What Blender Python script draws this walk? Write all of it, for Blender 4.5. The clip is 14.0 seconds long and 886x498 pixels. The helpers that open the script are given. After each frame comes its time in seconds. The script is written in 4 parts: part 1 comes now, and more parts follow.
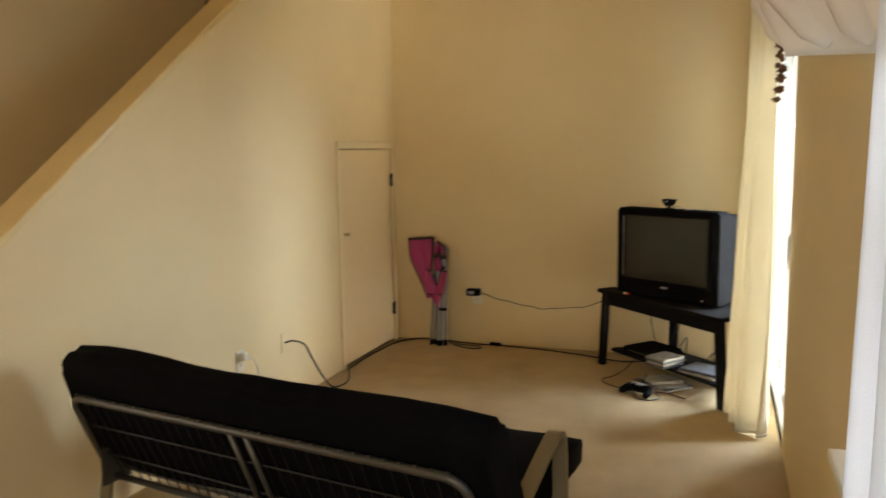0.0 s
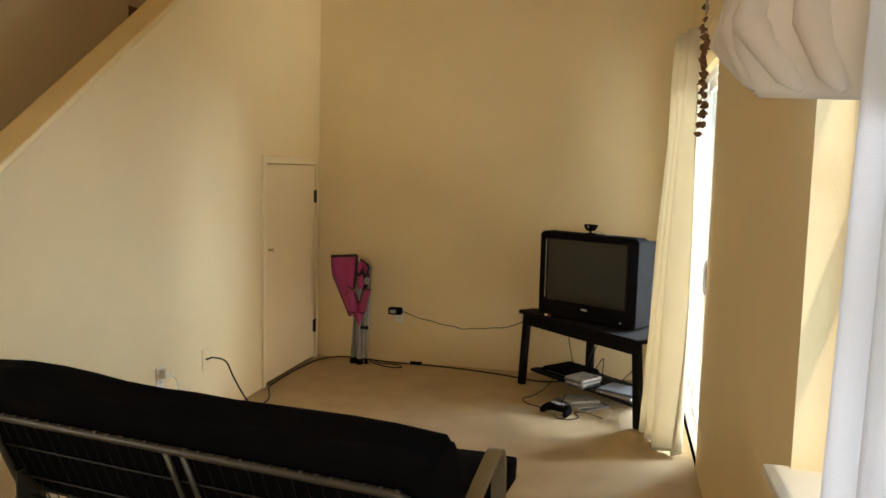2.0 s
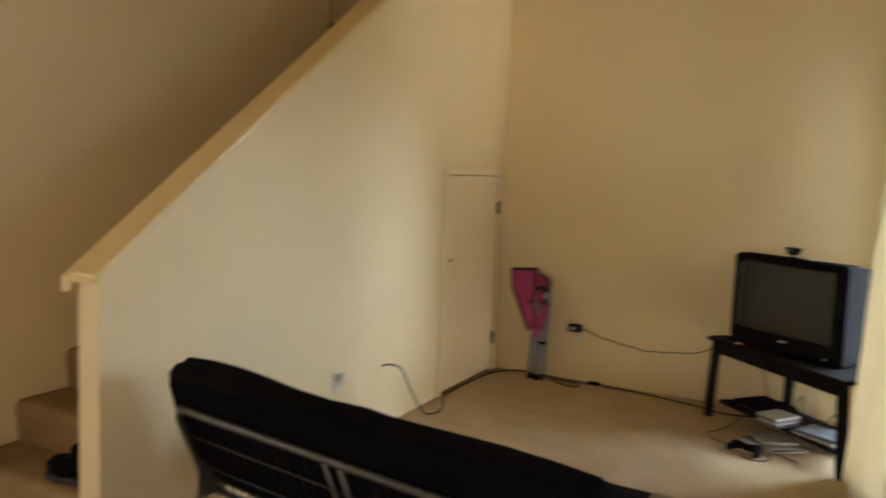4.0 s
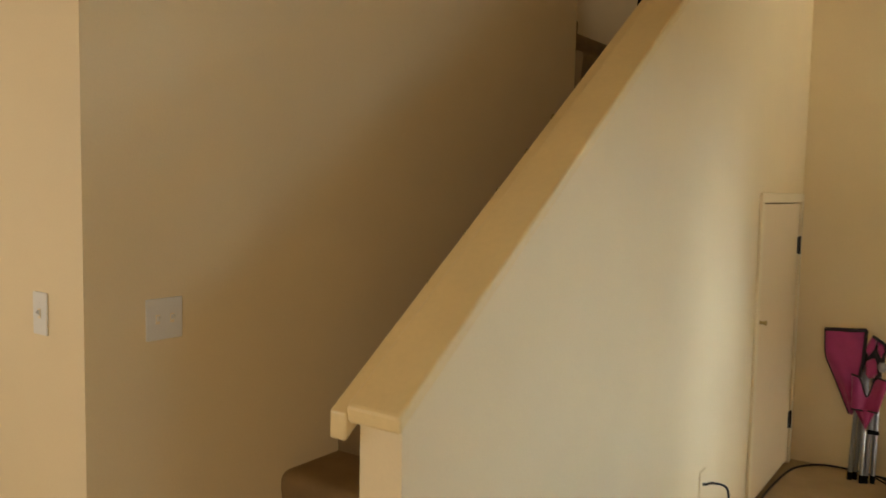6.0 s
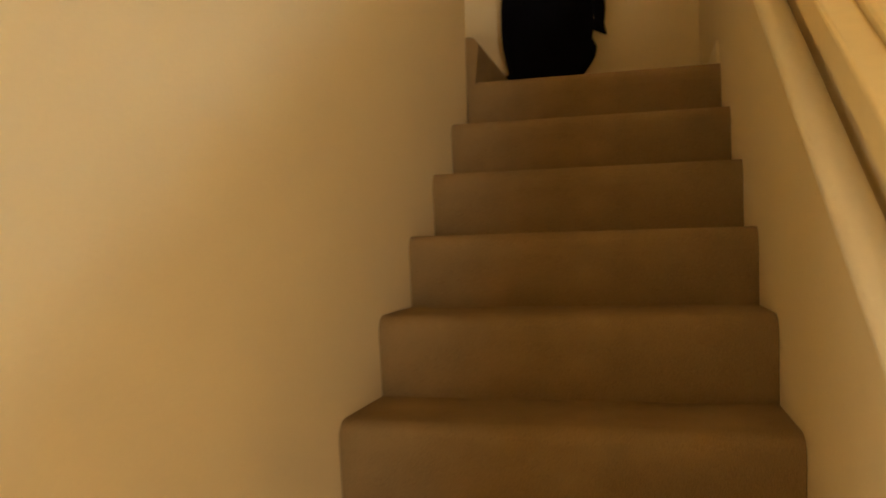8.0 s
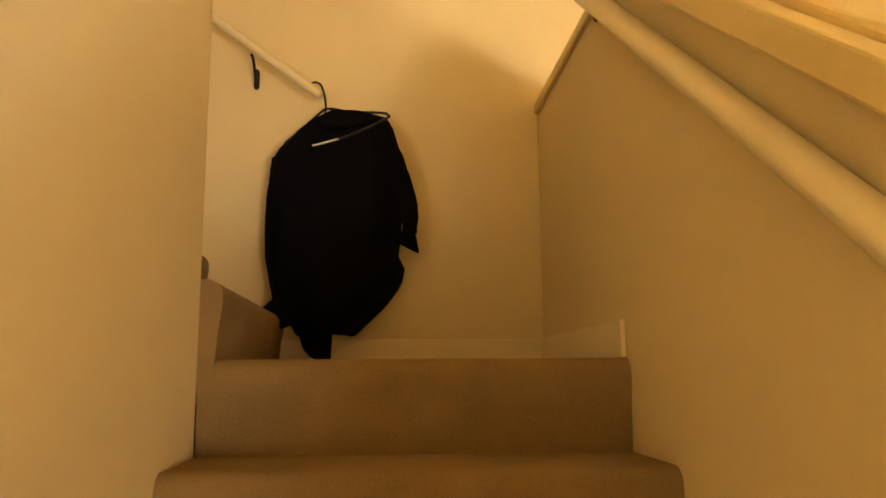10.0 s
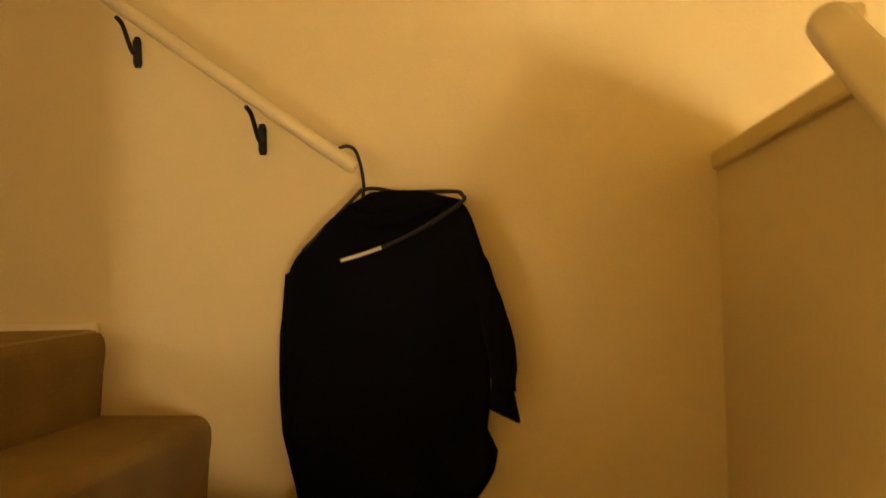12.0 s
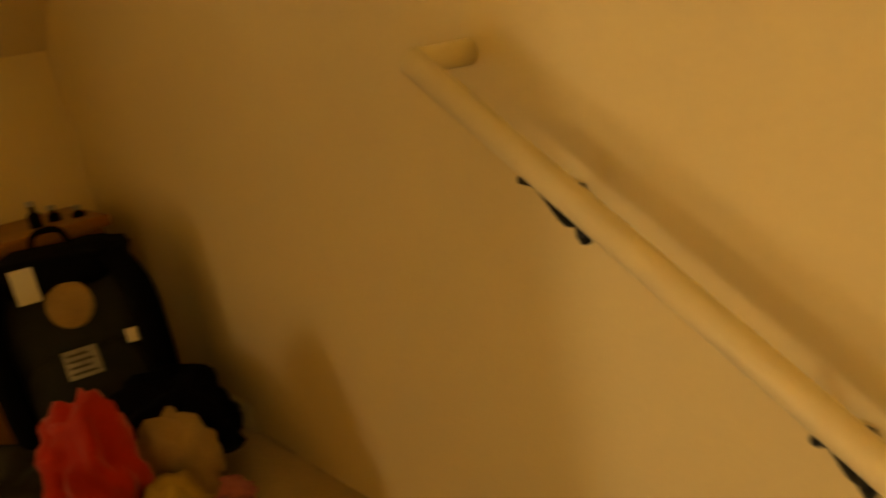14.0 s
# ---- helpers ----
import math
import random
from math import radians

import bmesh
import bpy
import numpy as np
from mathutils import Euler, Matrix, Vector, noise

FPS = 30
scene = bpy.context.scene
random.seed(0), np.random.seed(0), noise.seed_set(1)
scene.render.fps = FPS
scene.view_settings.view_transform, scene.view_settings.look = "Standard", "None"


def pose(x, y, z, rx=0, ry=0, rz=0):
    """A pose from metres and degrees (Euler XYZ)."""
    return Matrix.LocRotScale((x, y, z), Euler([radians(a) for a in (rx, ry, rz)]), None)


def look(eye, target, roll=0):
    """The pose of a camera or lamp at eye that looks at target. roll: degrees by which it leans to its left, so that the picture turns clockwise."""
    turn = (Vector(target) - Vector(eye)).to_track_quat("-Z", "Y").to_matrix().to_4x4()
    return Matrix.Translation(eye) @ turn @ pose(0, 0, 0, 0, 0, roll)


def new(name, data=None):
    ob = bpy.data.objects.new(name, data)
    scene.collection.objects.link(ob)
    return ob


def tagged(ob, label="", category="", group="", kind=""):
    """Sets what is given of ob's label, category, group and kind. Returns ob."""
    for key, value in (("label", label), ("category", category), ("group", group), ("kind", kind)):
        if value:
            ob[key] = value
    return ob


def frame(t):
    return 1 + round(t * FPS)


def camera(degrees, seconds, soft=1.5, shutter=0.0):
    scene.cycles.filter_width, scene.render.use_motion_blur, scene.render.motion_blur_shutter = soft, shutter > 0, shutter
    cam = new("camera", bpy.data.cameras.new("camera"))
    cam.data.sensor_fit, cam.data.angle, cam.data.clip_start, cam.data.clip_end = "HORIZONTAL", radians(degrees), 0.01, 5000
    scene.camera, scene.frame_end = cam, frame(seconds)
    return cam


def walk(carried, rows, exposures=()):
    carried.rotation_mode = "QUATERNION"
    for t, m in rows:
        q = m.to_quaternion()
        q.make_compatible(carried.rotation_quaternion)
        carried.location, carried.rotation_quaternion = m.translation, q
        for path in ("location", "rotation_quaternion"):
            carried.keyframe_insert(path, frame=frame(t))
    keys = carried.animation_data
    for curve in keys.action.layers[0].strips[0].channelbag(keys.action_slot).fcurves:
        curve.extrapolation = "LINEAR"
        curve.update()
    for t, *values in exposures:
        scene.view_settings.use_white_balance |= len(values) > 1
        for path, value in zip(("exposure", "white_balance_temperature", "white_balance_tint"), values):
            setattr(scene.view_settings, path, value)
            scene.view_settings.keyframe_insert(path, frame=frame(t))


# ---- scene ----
cam = camera(59.1, 14.0, shutter=0.35)
PATH = [
    (0, (3.336, -0.813, 1.451), (2.668, 1.056, 1.2), -0.9),
    (0.5, (3.207, -0.871, 1.457), (2.79, 1.073, 1.239), -0.1),
    (1, (3.217, -0.893, 1.457), (2.795, 1.052, 1.259), 0.4),
    (1.5, (3.205, -0.894, 1.461), (2.802, 1.055, 1.259), 1.3),
    (2, (3.214, -0.877, 1.453), (2.777, 1.064, 1.252), 1.4),
    (2.5, (3.223, -0.849, 1.46), (2.733, 1.083, 1.299), 0.7),
    (3, (3.274, -0.838, 1.461), (2.689, 1.072, 1.358), 0.7),
    (3.5, (3.284, -0.827, 1.456), (2.667, 1.072, 1.342), 0.5),
    (4, (3.267, -0.753, 1.494), (2.366, 1.022, 1.294), 2.3),
    (4.2, (3.18, -0.706, 1.449), (2.111, 0.972, 1.243), 2.6),
    (6.3, (1.671, 0.126, 1.515), (0.521, 1.756, 1.365), 1.1),
    (6.5, (1.549, 0.234, 1.517), (0.48, 1.92, 1.39), 0.5),
    (7, (1.2, 0.519, 1.509), (0.202, 2.252, 1.485), 1.0),
    (7.5, (0.867, 0.72, 1.476), (0.045, 2.543, 1.432), -3.1),
    (8, (0.606, 1.023, 1.484), (0.11, 2.961, 1.484), -1.5),
    (8.5, (0.437, 1.374, 1.576), (0.278, 3.358, 1.772), -3.0),
    (8.6, (0.41, 1.424, 1.613), (0.321, 3.409, 1.841), -3.7),
    (9, (0.363, 1.659, 1.782), (0.548, 3.624, 2.107), -3.2),
    (9.1, (0.365, 1.7, 1.817), (0.583, 3.656, 2.172), -2.8),
    (9.2, (0.356, 1.763, 1.835), (0.567, 3.713, 2.224), -2.5),
    (11.3, (0.474, 2.779, 2.49), (0.522, 4.771, 2.66), -0.6),
    (11.5, (0.491, 2.878, 2.535), (0.476, 4.872, 2.706), -1.5),
    (12, (0.524, 3.106, 2.75), (0.272, 5.089, 2.791), -1.6),
    (12.5, (0.498, 3.334, 2.909), (0.198, 5.311, 2.92), -0.9),
    (13, (0.395, 3.577, 3.068), (-0.189, 5.489, 2.995), -3.4),
    (13.5, (0.361, 3.87, 3.309), (-0.648, 5.564, 2.973), -6.9),
    (13.8, (0.261, 4.009, 3.41), (-1.062, 5.433, 2.936), -8.5),
    (14, (0.205, 4.114, 3.445), (-1.339, 5.27, 2.914), -11.3),
]
walk(cam, [(t, look(eye, target, roll)) for t, eye, target, roll in PATH],
     exposures=[(0, -0.2, 6900, 10), (3.5, -0.25, 6700, 10), (4.2, -0.3, 6300, 10), (6.3, -0.15, 6600, 10), (7.5, 0.5, 7200, 10), (8.5, 1.45, 7400, 10), (9.2, 1.68, 7900, 10),
                (11.3, 1.68, 10200, 10), (12.5, 1.22, 12000, 8), (13.4, 1.0, 13800, 8), (14, 1.18, 15200, 8)])

# ---------------------------------------------------------------- light
world = bpy.data.worlds.new("world")
scene.world = world
world.use_nodes = True
wn = world.node_tree
sky = wn.nodes.new("ShaderNodeTexSky")
sky.sky_type = "NISHITA"
sky.sun_disc = False
sky.sun_elevation = radians(50)
sky.sun_rotation = radians(200)
wn.nodes["Background"].inputs[1].default_value = 0.05
wn.links.new(sky.outputs[0], wn.nodes["Background"].inputs[0])


def area_lamp(name, loc, target, sx, sy, power, color):
    data = bpy.data.lights.new(name, "AREA")
    data.shape, data.size, data.size_y, data.energy, data.color = "RECTANGLE", sx, sy, power, color
    ob = new(name, data)
    ob.matrix_world = look(loc, target)
    return ob


SUN = bpy.data.lights.new("sun", "SUN")
SUN.energy, SUN.angle, SUN.color = 2.0, radians(0.5), (1.0, 0.94, 0.85)
new("sun", SUN).matrix_world = look((0, 0, 10), (-1.0, 2.2, 6.5))
# daylight of the sky east of the house
area_lamp("low_sky_daylight", (8.3, 7.0, 3.2), (3.7, 4.1, 1.3), 4.8, 3.4, 2000, (0.66, 0.81, 1.0))
area_lamp("window_daylight", (5.1, 0.0, 0.9), (1.0, 1.6, 1.0), 1.4, 1.0, 20, (0.60, 0.80, 1.0))
# warm lamp added low outside, in place of sunlight bounced off the patio
area_lamp("patio_bounce_lamp", (5.6, 3.9, 0.35), (2.0, 3.9, 2.2), 1.8, 0.9, 125, (1.0, 0.95, 0.86))
# fill lamps behind unseen openings added to hall, south wall and upper landing
area_lamp("hall_fill_lamp", (-2.33, -1.5, 1.5), (3, -0.9, 1.5), 2.1, 1.25, 45, (1.0, 0.97, 0.92))
area_lamp("south_fill_lamp", (3.05, -3.38, 1.3), (3.0, 0, 1.3), 0.85, 1.14, 40, (1.0, 0.97, 0.93))
area_lamp("landing_fill_lamp", (-2.33, 0.9, 3.1), (0, 0.9, 3.0), 1.35, 0.66, 11, (1.0, 0.95, 0.85))


# ---------------------------------------------------------------- materials
def material(name, color, rough=0.6, metal=0.0, vary=0.06, scale=6.0, bump=0.0, bump_scale=300.0, coat=0.0,
             trans=0.0, sheen=0.0, blotch=0.0, spec=0.5):
    """A node material: base colour broken up at two scales, with fine relief."""
    m = bpy.data.materials.new(name)
    m.use_nodes = True
    nt = m.node_tree
    bsdf = nt.nodes["Principled BSDF"]
    bsdf.inputs["Roughness"].default_value = rough
    bsdf.inputs["Metallic"].default_value = metal
    bsdf.inputs["Specular IOR Level"].default_value = spec
    bsdf.inputs["Coat Weight"].default_value = coat
    bsdf.inputs["Transmission Weight"].default_value = trans
    bsdf.inputs["Sheen Weight"].default_value = sheen
    geo = nt.nodes.new("ShaderNodeTexCoord")
    big = nt.nodes.new("ShaderNodeTexNoise")
    big.inputs["Scale"].default_value = scale
    big.inputs["Detail"].default_value = 4
    fine = nt.nodes.new("ShaderNodeTexNoise")
    fine.inputs["Scale"].default_value = bump_scale
    fine.inputs["Detail"].default_value = 3
    nt.links.new(geo.outputs["Object"], big.inputs["Vector"])
    nt.links.new(geo.outputs["Object"], fine.inputs["Vector"])
    add = nt.nodes.new("ShaderNodeMath")
    add.operation = "ADD"
    mul = nt.nodes.new("ShaderNodeMath")
    mul.operation = "MULTIPLY"
    mul.inputs[1].default_value = 0.5 + blotch
    nt.links.new(fine.outputs["Fac"], mul.inputs[0])
    nt.links.new(big.outputs["Fac"], add.inputs[0])
    nt.links.new(mul.outputs[0], add.inputs[1])
    ramp = nt.nodes.new("ShaderNodeMapRange")
    ramp.inputs["From Min"].default_value, ramp.inputs["From Max"].default_value = 0.45, 1.05 + blotch
    ramp.inputs["To Min"].default_value, ramp.inputs["To Max"].default_value = 1 - vary, 1 + vary
    nt.links.new(add.outputs[0], ramp.inputs["Value"])
    mix = nt.nodes.new("ShaderNodeMix")
    mix.data_type, mix.blend_type = "RGBA", "MULTIPLY"
    mix.inputs[0].default_value = 1
    mix.inputs[6].default_value = (*color, 1)
    nt.links.new(ramp.outputs[0], mix.inputs[7])
    nt.links.new(mix.outputs[2], bsdf.inputs["Base Color"])
    if bump:
        b = nt.nodes.new("ShaderNodeBump")
        b.inputs["Strength"].default_value = bump
        b.inputs["Distance"].default_value = 0.004
        nt.links.new(fine.outputs["Fac"], b.inputs["Height"])
        nt.links.new(b.outputs[0], bsdf.inputs["Normal"])
    return m


PAINT = material("cream_wall_paint", (0.84, 0.676, 0.395), 0.7, vary=0.035, scale=2.2, bump=0.12, bump_scale=140)
CEIL = material("ceiling_paint", (0.84, 0.68, 0.43), 0.85, vary=0.03, scale=2, bump=0.5, bump_scale=90)
TRIM = material("cream_trim_paint", (0.88, 0.74, 0.48), 0.38, vary=0.03, scale=5, bump=0.05, bump_scale=60)
CAPP = material("yellowed_cap_paint", (0.82, 0.62, 0.29), 0.4, vary=0.06, scale=5, bump=0.05, bump_scale=60)
DOORP = material("white_door_paint", (0.86, 0.70, 0.45), 0.45, vary=0.02, scale=4, bump=0.05, bump_scale=50)
CARPET = material("tan_carpet", (0.53, 0.395, 0.23), 0.95, vary=0.28, scale=4.0, bump=1.0, bump_scale=300, blotch=0.6, spec=0.1)
STAIRC = material("brown_stair_carpet", (0.355, 0.238, 0.115), 0.95, vary=0.4, scale=7.0, bump=1.0, bump_scale=420, blotch=0.8, spec=0.1)
TILE = material("beige_tile", (0.62, 0.52, 0.36), 0.35, vary=0.08, scale=8, bump=0.05)
GROUT = material("grout", (0.25, 0.20, 0.14), 0.9, vary=0.1, bump=0.4)
WHITEP = material("white_plastic", (0.80, 0.76, 0.66), 0.35, vary=0.02)
DARKP = material("dark_slot", (0.10, 0.085, 0.06), 0.5, vary=0.05)
BLACKP = material("black_plastic", (0.007, 0.007, 0.0075), 0.82, vary=0.15, bump=0.06, bump_scale=500, spec=0.04)
BLACKW = material("black_stained_wood", (0.009, 0.008, 0.008), 0.75, vary=0.25, scale=12, bump=0.1, bump_scale=120, spec=0.12)
SCREEN = material("dark_tube_glass", (0.026, 0.024, 0.021), 0.2, vary=0.05, coat=0.1, spec=0.3)
BLACKF = material("black_cotton", (0.0035, 0.0035, 0.004), 0.95, vary=0.3, scale=10, bump=0.5, bump_scale=260, spec=0.08)
NAVYF = material("near_black_shirt_cloth", (0.004, 0.004, 0.006), 0.92, vary=0.3, scale=10, bump=0.4, bump_scale=350, spec=0.06)
FRAMEM = material("grey_painted_steel", (0.10, 0.095, 0.08), 0.4, metal=0.6, vary=0.1)
ARMM = material("olive_painted_arm", (0.27, 0.23, 0.14), 0.42, metal=0.3, vary=0.08)
WIREM = material("dark_steel_wire", (0.022, 0.022, 0.022), 0.45, metal=0.6, vary=0.1)
PINK = material("magenta_nylon", (0.37, 0.028, 0.15), 0.6, vary=0.15, scale=14, bump=0.3, bump_scale=500, sheen=0.2)
PINKD = material("black_nylon_edging", (0.02, 0.015, 0.02), 0.7, vary=0.2, bump=0.3)
TUBEG = material("grey_steel_tube", (0.30, 0.31, 0.33), 0.35, metal=0.6, vary=0.1)
CORD = material("black_cord", (0.012, 0.011, 0.011), 0.55, vary=0.2)
RUBBER = material("black_rubber", (0.02, 0.02, 0.02), 0.7, vary=0.2)
BRASS = material("brass", (0.55, 0.42, 0.18), 0.3, metal=0.9, vary=0.1)
IRON = material("black_iron", (0.012, 0.011, 0.010), 0.5, metal=0.3, vary=0.2)
PAPER = material("printed_paper", (0.42, 0.40, 0.36), 0.6, vary=0.5, scale=30)
PAPERB = material("dark_glossy_cover", (0.10, 0.11, 0.13), 0.35, vary=0.7, scale=22)
GREYPL = material("grey_plastic", (0.35, 0.35, 0.36), 0.4, vary=0.05)
REDPL = material("red_plastic", (0.45, 0.03, 0.02), 0.4, vary=0.05)
ALU = material("white_aluminium", (0.78, 0.80, 0.82), 0.35, metal=0.1, vary=0.03)
HORN = material("brown_dried_pods", (0.20, 0.10, 0.05), 0.6, vary=0.4, scale=40, bump=0.3)
WOODR = material("reddish_wood", (0.30, 0.12, 0.04), 0.4, vary=0.3, scale=9, bump=0.1, bump_scale=80)
REDF = material("red_cloth", (0.48, 0.012, 0.02), 0.85, vary=0.2, scale=12, bump=0.4, bump_scale=300, sheen=0.2)
TANF = material("tan_cloth", (0.42, 0.28, 0.14), 0.9, vary=0.25, scale=14, bump=0.5, bump_scale=260)
YELF = material("mustard_cloth", (0.45, 0.30, 0.10), 0.9, vary=0.2, scale=12, bump=0.4)
PINKC = material("pink_cloth", (0.50, 0.16, 0.18), 0.9, vary=0.2, bump=0.4)
DKGRN = material("dark_pack_cloth", (0.014, 0.016, 0.013), 0.8, vary=0.3, scale=16, bump=0.5, bump_scale=300)
CONC = material("pale_concrete", (0.50, 0.48, 0.44), 0.85, vary=0.12, bump=0.3)
GRASS = material("lawn", (0.08, 0.12, 0.04), 0.95, vary=0.3, scale=3, bump=0.6)


def cloth(name, color, through_share):
    """Curtain cloth that lets some of the daylight through."""
    m = material(name, color, 0.85, vary=0.04, scale=9, bump=0.15, bump_scale=400)
    nt = m.node_tree
    out, bsdf = nt.nodes["Material Output"], nt.nodes["Principled BSDF"]
    tr = nt.nodes.new("ShaderNodeBsdfTranslucent")
    tr.inputs[0].default_value = (*color, 1)
    mx = nt.nodes.new("ShaderNodeMixShader")
    mx.inputs[0].default_value = through_share
    nt.links.new(bsdf.outputs[0], mx.inputs[1])
    nt.links.new(tr.outputs[0], mx.inputs[2])
    nt.links.new(mx.outputs[0], out.inputs[0])
    return m


CURT = cloth("cream_curtain_cloth", (0.84, 0.78, 0.63), 0.28)
VALC = cloth("ivory_valance_cloth", (0.80, 0.73, 0.64), 0.14)
SHEER = cloth("white_sheer_cloth", (0.74, 0.73, 0.74), 0.16)

GLASS = bpy.data.materials.new("window_glass")
GLASS.use_nodes = True
g = GLASS.node_tree.nodes["Principled BSDF"]
g.inputs["Transmission Weight"].default_value, g.inputs["Roughness"].default_value, g.inputs["IOR"].default_value = 1, 0.0, 1.05
g.inputs["Base Color"].default_value = (0.95, 0.98, 0.98, 1)


# ---------------------------------------------------------------- mesh helpers
def link_mesh(name, bm, mat, parent=None, label="", smooth=False):
    me = bpy.data.meshes.new(name)
    bmesh.ops.recalc_face_normals(bm, faces=bm.faces)
    bm.to_mesh(me)
    bm.free()
    me.materials.append(mat)
    if smooth:
        me.polygons.foreach_set("use_smooth", [True] * len(me.polygons))
    ob = new(name, me)
    if parent:
        ob.parent = parent
    if label:
        ob["label"] = label
    return ob


def part(name, bm, mat, parent, label="", smooth=False):
    return link_mesh(name, bm, mat, parent, label, smooth)


def structure(name, bm, mat, label, category, smooth=False):
    return tagged(link_mesh(name, bm, mat, None, "", smooth), label, category, kind="structure")


def thing(name, m, label, category, group="", kind=""):
    ob = new(name)
    ob.empty_display_size = 0.1
    ob.matrix_world = m
    return tagged(ob, label, category, group, kind)


def box(bm, x0, x1, y0, y1, z0, z1, bevel=0.0, seg=2):
    r = bmesh.ops.create_cube(bm, size=1)
    vs = r["verts"]
    for v in vs:
        v.co = Vector((x0 + (v.co.x + 0.5) * (x1 - x0), y0 + (v.co.y + 0.5) * (y1 - y0), z0 + (v.co.z + 0.5) * (z1 - z0)))
    if bevel:
        es = list({e for v in vs for e in v.link_edges})
        bmesh.ops.bevel(bm, geom=es, offset=bevel, segments=seg, affect="EDGES", profile=0.5)
    return bm


def boxm(*a, **k):
    return box(bmesh.new(), *a, **k)


def prism(bm, outline, axis, a, b, bevel=0.0, seg=2):
    """A flat outline pushed from a to b along an axis ('x': points are (y, z); 'y': (x, z); 'z': (x, y))."""
    def at(p, d):
        return {"x": (d, p[0], p[1]), "y": (p[0], d, p[1]), "z": (p[0], p[1], d)}[axis]
    va = [bm.verts.new(at(p, a)) for p in outline]
    vb = [bm.verts.new(at(p, b)) for p in outline]
    n = len(outline)
    fs = [bm.faces.new(va), bm.faces.new(vb[::-1])]
    for i in range(n):
        fs.append(bm.faces.new((va[i], vb[i], vb[(i + 1) % n], va[(i + 1) % n])))
    bmesh.ops.recalc_face_normals(bm, faces=fs)
    if bevel:
        es = list({e for f in fs for e in f.edges})
        bmesh.ops.bevel(bm, geom=es, offset=bevel, segments=seg, affect="EDGES", profile=0.5)
    return bm


def smooth_path(pts, n=8):
    """Catmull-Rom through the points."""
    pts = [Vector(p) for p in pts]
    if len(pts) < 3:
        return pts
    ext = [2 * pts[0] - pts[1]] + pts + [2 * pts[-1] - pts[-2]]
    out = []
    for i in range(len(pts) - 1):
        p0, p1, p2, p3 = ext[i:i + 4]
        for k in range(n):
            t = k / n
            out.append(0.5 * (2 * p1 + (p2 - p0) * t + (2 * p0 - 5 * p1 + 4 * p2 - p3) * t * t + (3 * p1 - p0 - 3 * p2 + p3) * t ** 3))
    return out + [pts[-1]]


def tube(bm, pts, r, sides=8, flat=1.0, up=(0, 0, 1)):
    """A round (or flattened) bar swept along points; r may be a list."""
    pts = [Vector(p) for p in pts]
    n = len(pts)
    rs = r if isinstance(r, (list, tuple)) else [r] * n
    ref = Vector(up)
    rings = []
    for i, p in enumerate(pts):
        d = (pts[min(i + 1, n - 1)] - pts[max(i - 1, 0)]).normalized()
        s = d.cross(ref)
        if s.length < 1e-3:
            s = d.cross(Vector((1, 0, 0)))
        s.normalize()
        u = s.cross(d).normalized()
        ref = u
        rings.append([bm.verts.new(p + rs[i] * (math.cos(a) * s + flat * math.sin(a) * u))
                      for a in (2 * math.pi * k / sides for k in range(sides))])
    for a, b in zip(rings, rings[1:]):
        for k in range(sides):
            bm.faces.new((a[k], a[(k + 1) % sides], b[(k + 1) % sides], b[k]))
    bm.faces.new(rings[0][::-1])
    bm.faces.new(rings[-1])
    return bm


def tubem(pts, r, sides=8, flat=1.0, up=(0, 0, 1)):
    return tube(bmesh.new(), pts, r, sides, flat, up)


def sheet(fn, nu, nv, thick, close_u=False):
    """A cloth of some thickness: fn(u, v) gives the place for u, v in 0..1."""
    bm = bmesh.new()
    grid = [[bm.verts.new(fn(i / nu, j / nv)) for j in range(nv + 1)] for i in range(nu + (0 if close_u else 1))]
    m = len(grid)
    for i in range(nu):
        for j in range(nv):
            a, b = grid[i], grid[(i + 1) % m]
            bm.faces.new((a[j], b[j], b[j + 1], a[j + 1]))
    bmesh.ops.recalc_face_normals(bm, faces=bm.faces)
    if thick:
        bmesh.ops.solidify(bm, geom=bm.faces[:], thickness=thick)
    return bm


def blob(bm, c, rx, ry, rz, seed, amp=0.25, freq=3.0, sub=3, power=1.0, m=None):
    """A soft lump with folds."""
    r = bmesh.ops.create_icosphere(bm, subdivisions=sub, radius=1)
    for v in r["verts"]:
        d = v.co.normalized()
        k = 1 + amp * noise.noise(d * freq + Vector((seed * 7.3, seed * 3.1, seed))) + 0.4 * amp * noise.noise(d * freq * 2.7 + Vector((seed, 0, seed)))
        p = Vector([math.copysign(abs(a) ** power, a) for a in d]) * k
        q = Vector((p.x * rx, p.y * ry, p.z * rz))
        if m:
            q = m @ q
        v.co = Vector(c) + q
    return bm


# ---------------------------------------------------------------- plan
BACK, XE, XK0, XK1 = 4.72, 3.64, 0.875, 0.98     # north wall, east wall, two faces of the knee wall
RISE, RUN, TOP = 0.19, 0.26, 11                  # first flight
LAND, UP = TOP * RISE, 14 * RISE - 0.03                 # landing and upper floor
LEFT_END = 3.80                                  # north end of the stair's west wall
SOUTH, WEST = -3.3, -2.25
RIDGE = (0.07, 5.22)
EAVE_E, EAVE_W = 2.70, 3.60


def roof_z(x):
    if x > RIDGE[0]:
        return RIDGE[1] + (EAVE_E - RIDGE[1]) * (x - RIDGE[0]) / (XE - RIDGE[0])
    return RIDGE[1] + (EAVE_W - RIDGE[1]) * (RIDGE[0] - x) / (RIDGE[0] - WEST)


def tread_y(k):
    return LEFT_END - RUN * (TOP - k)


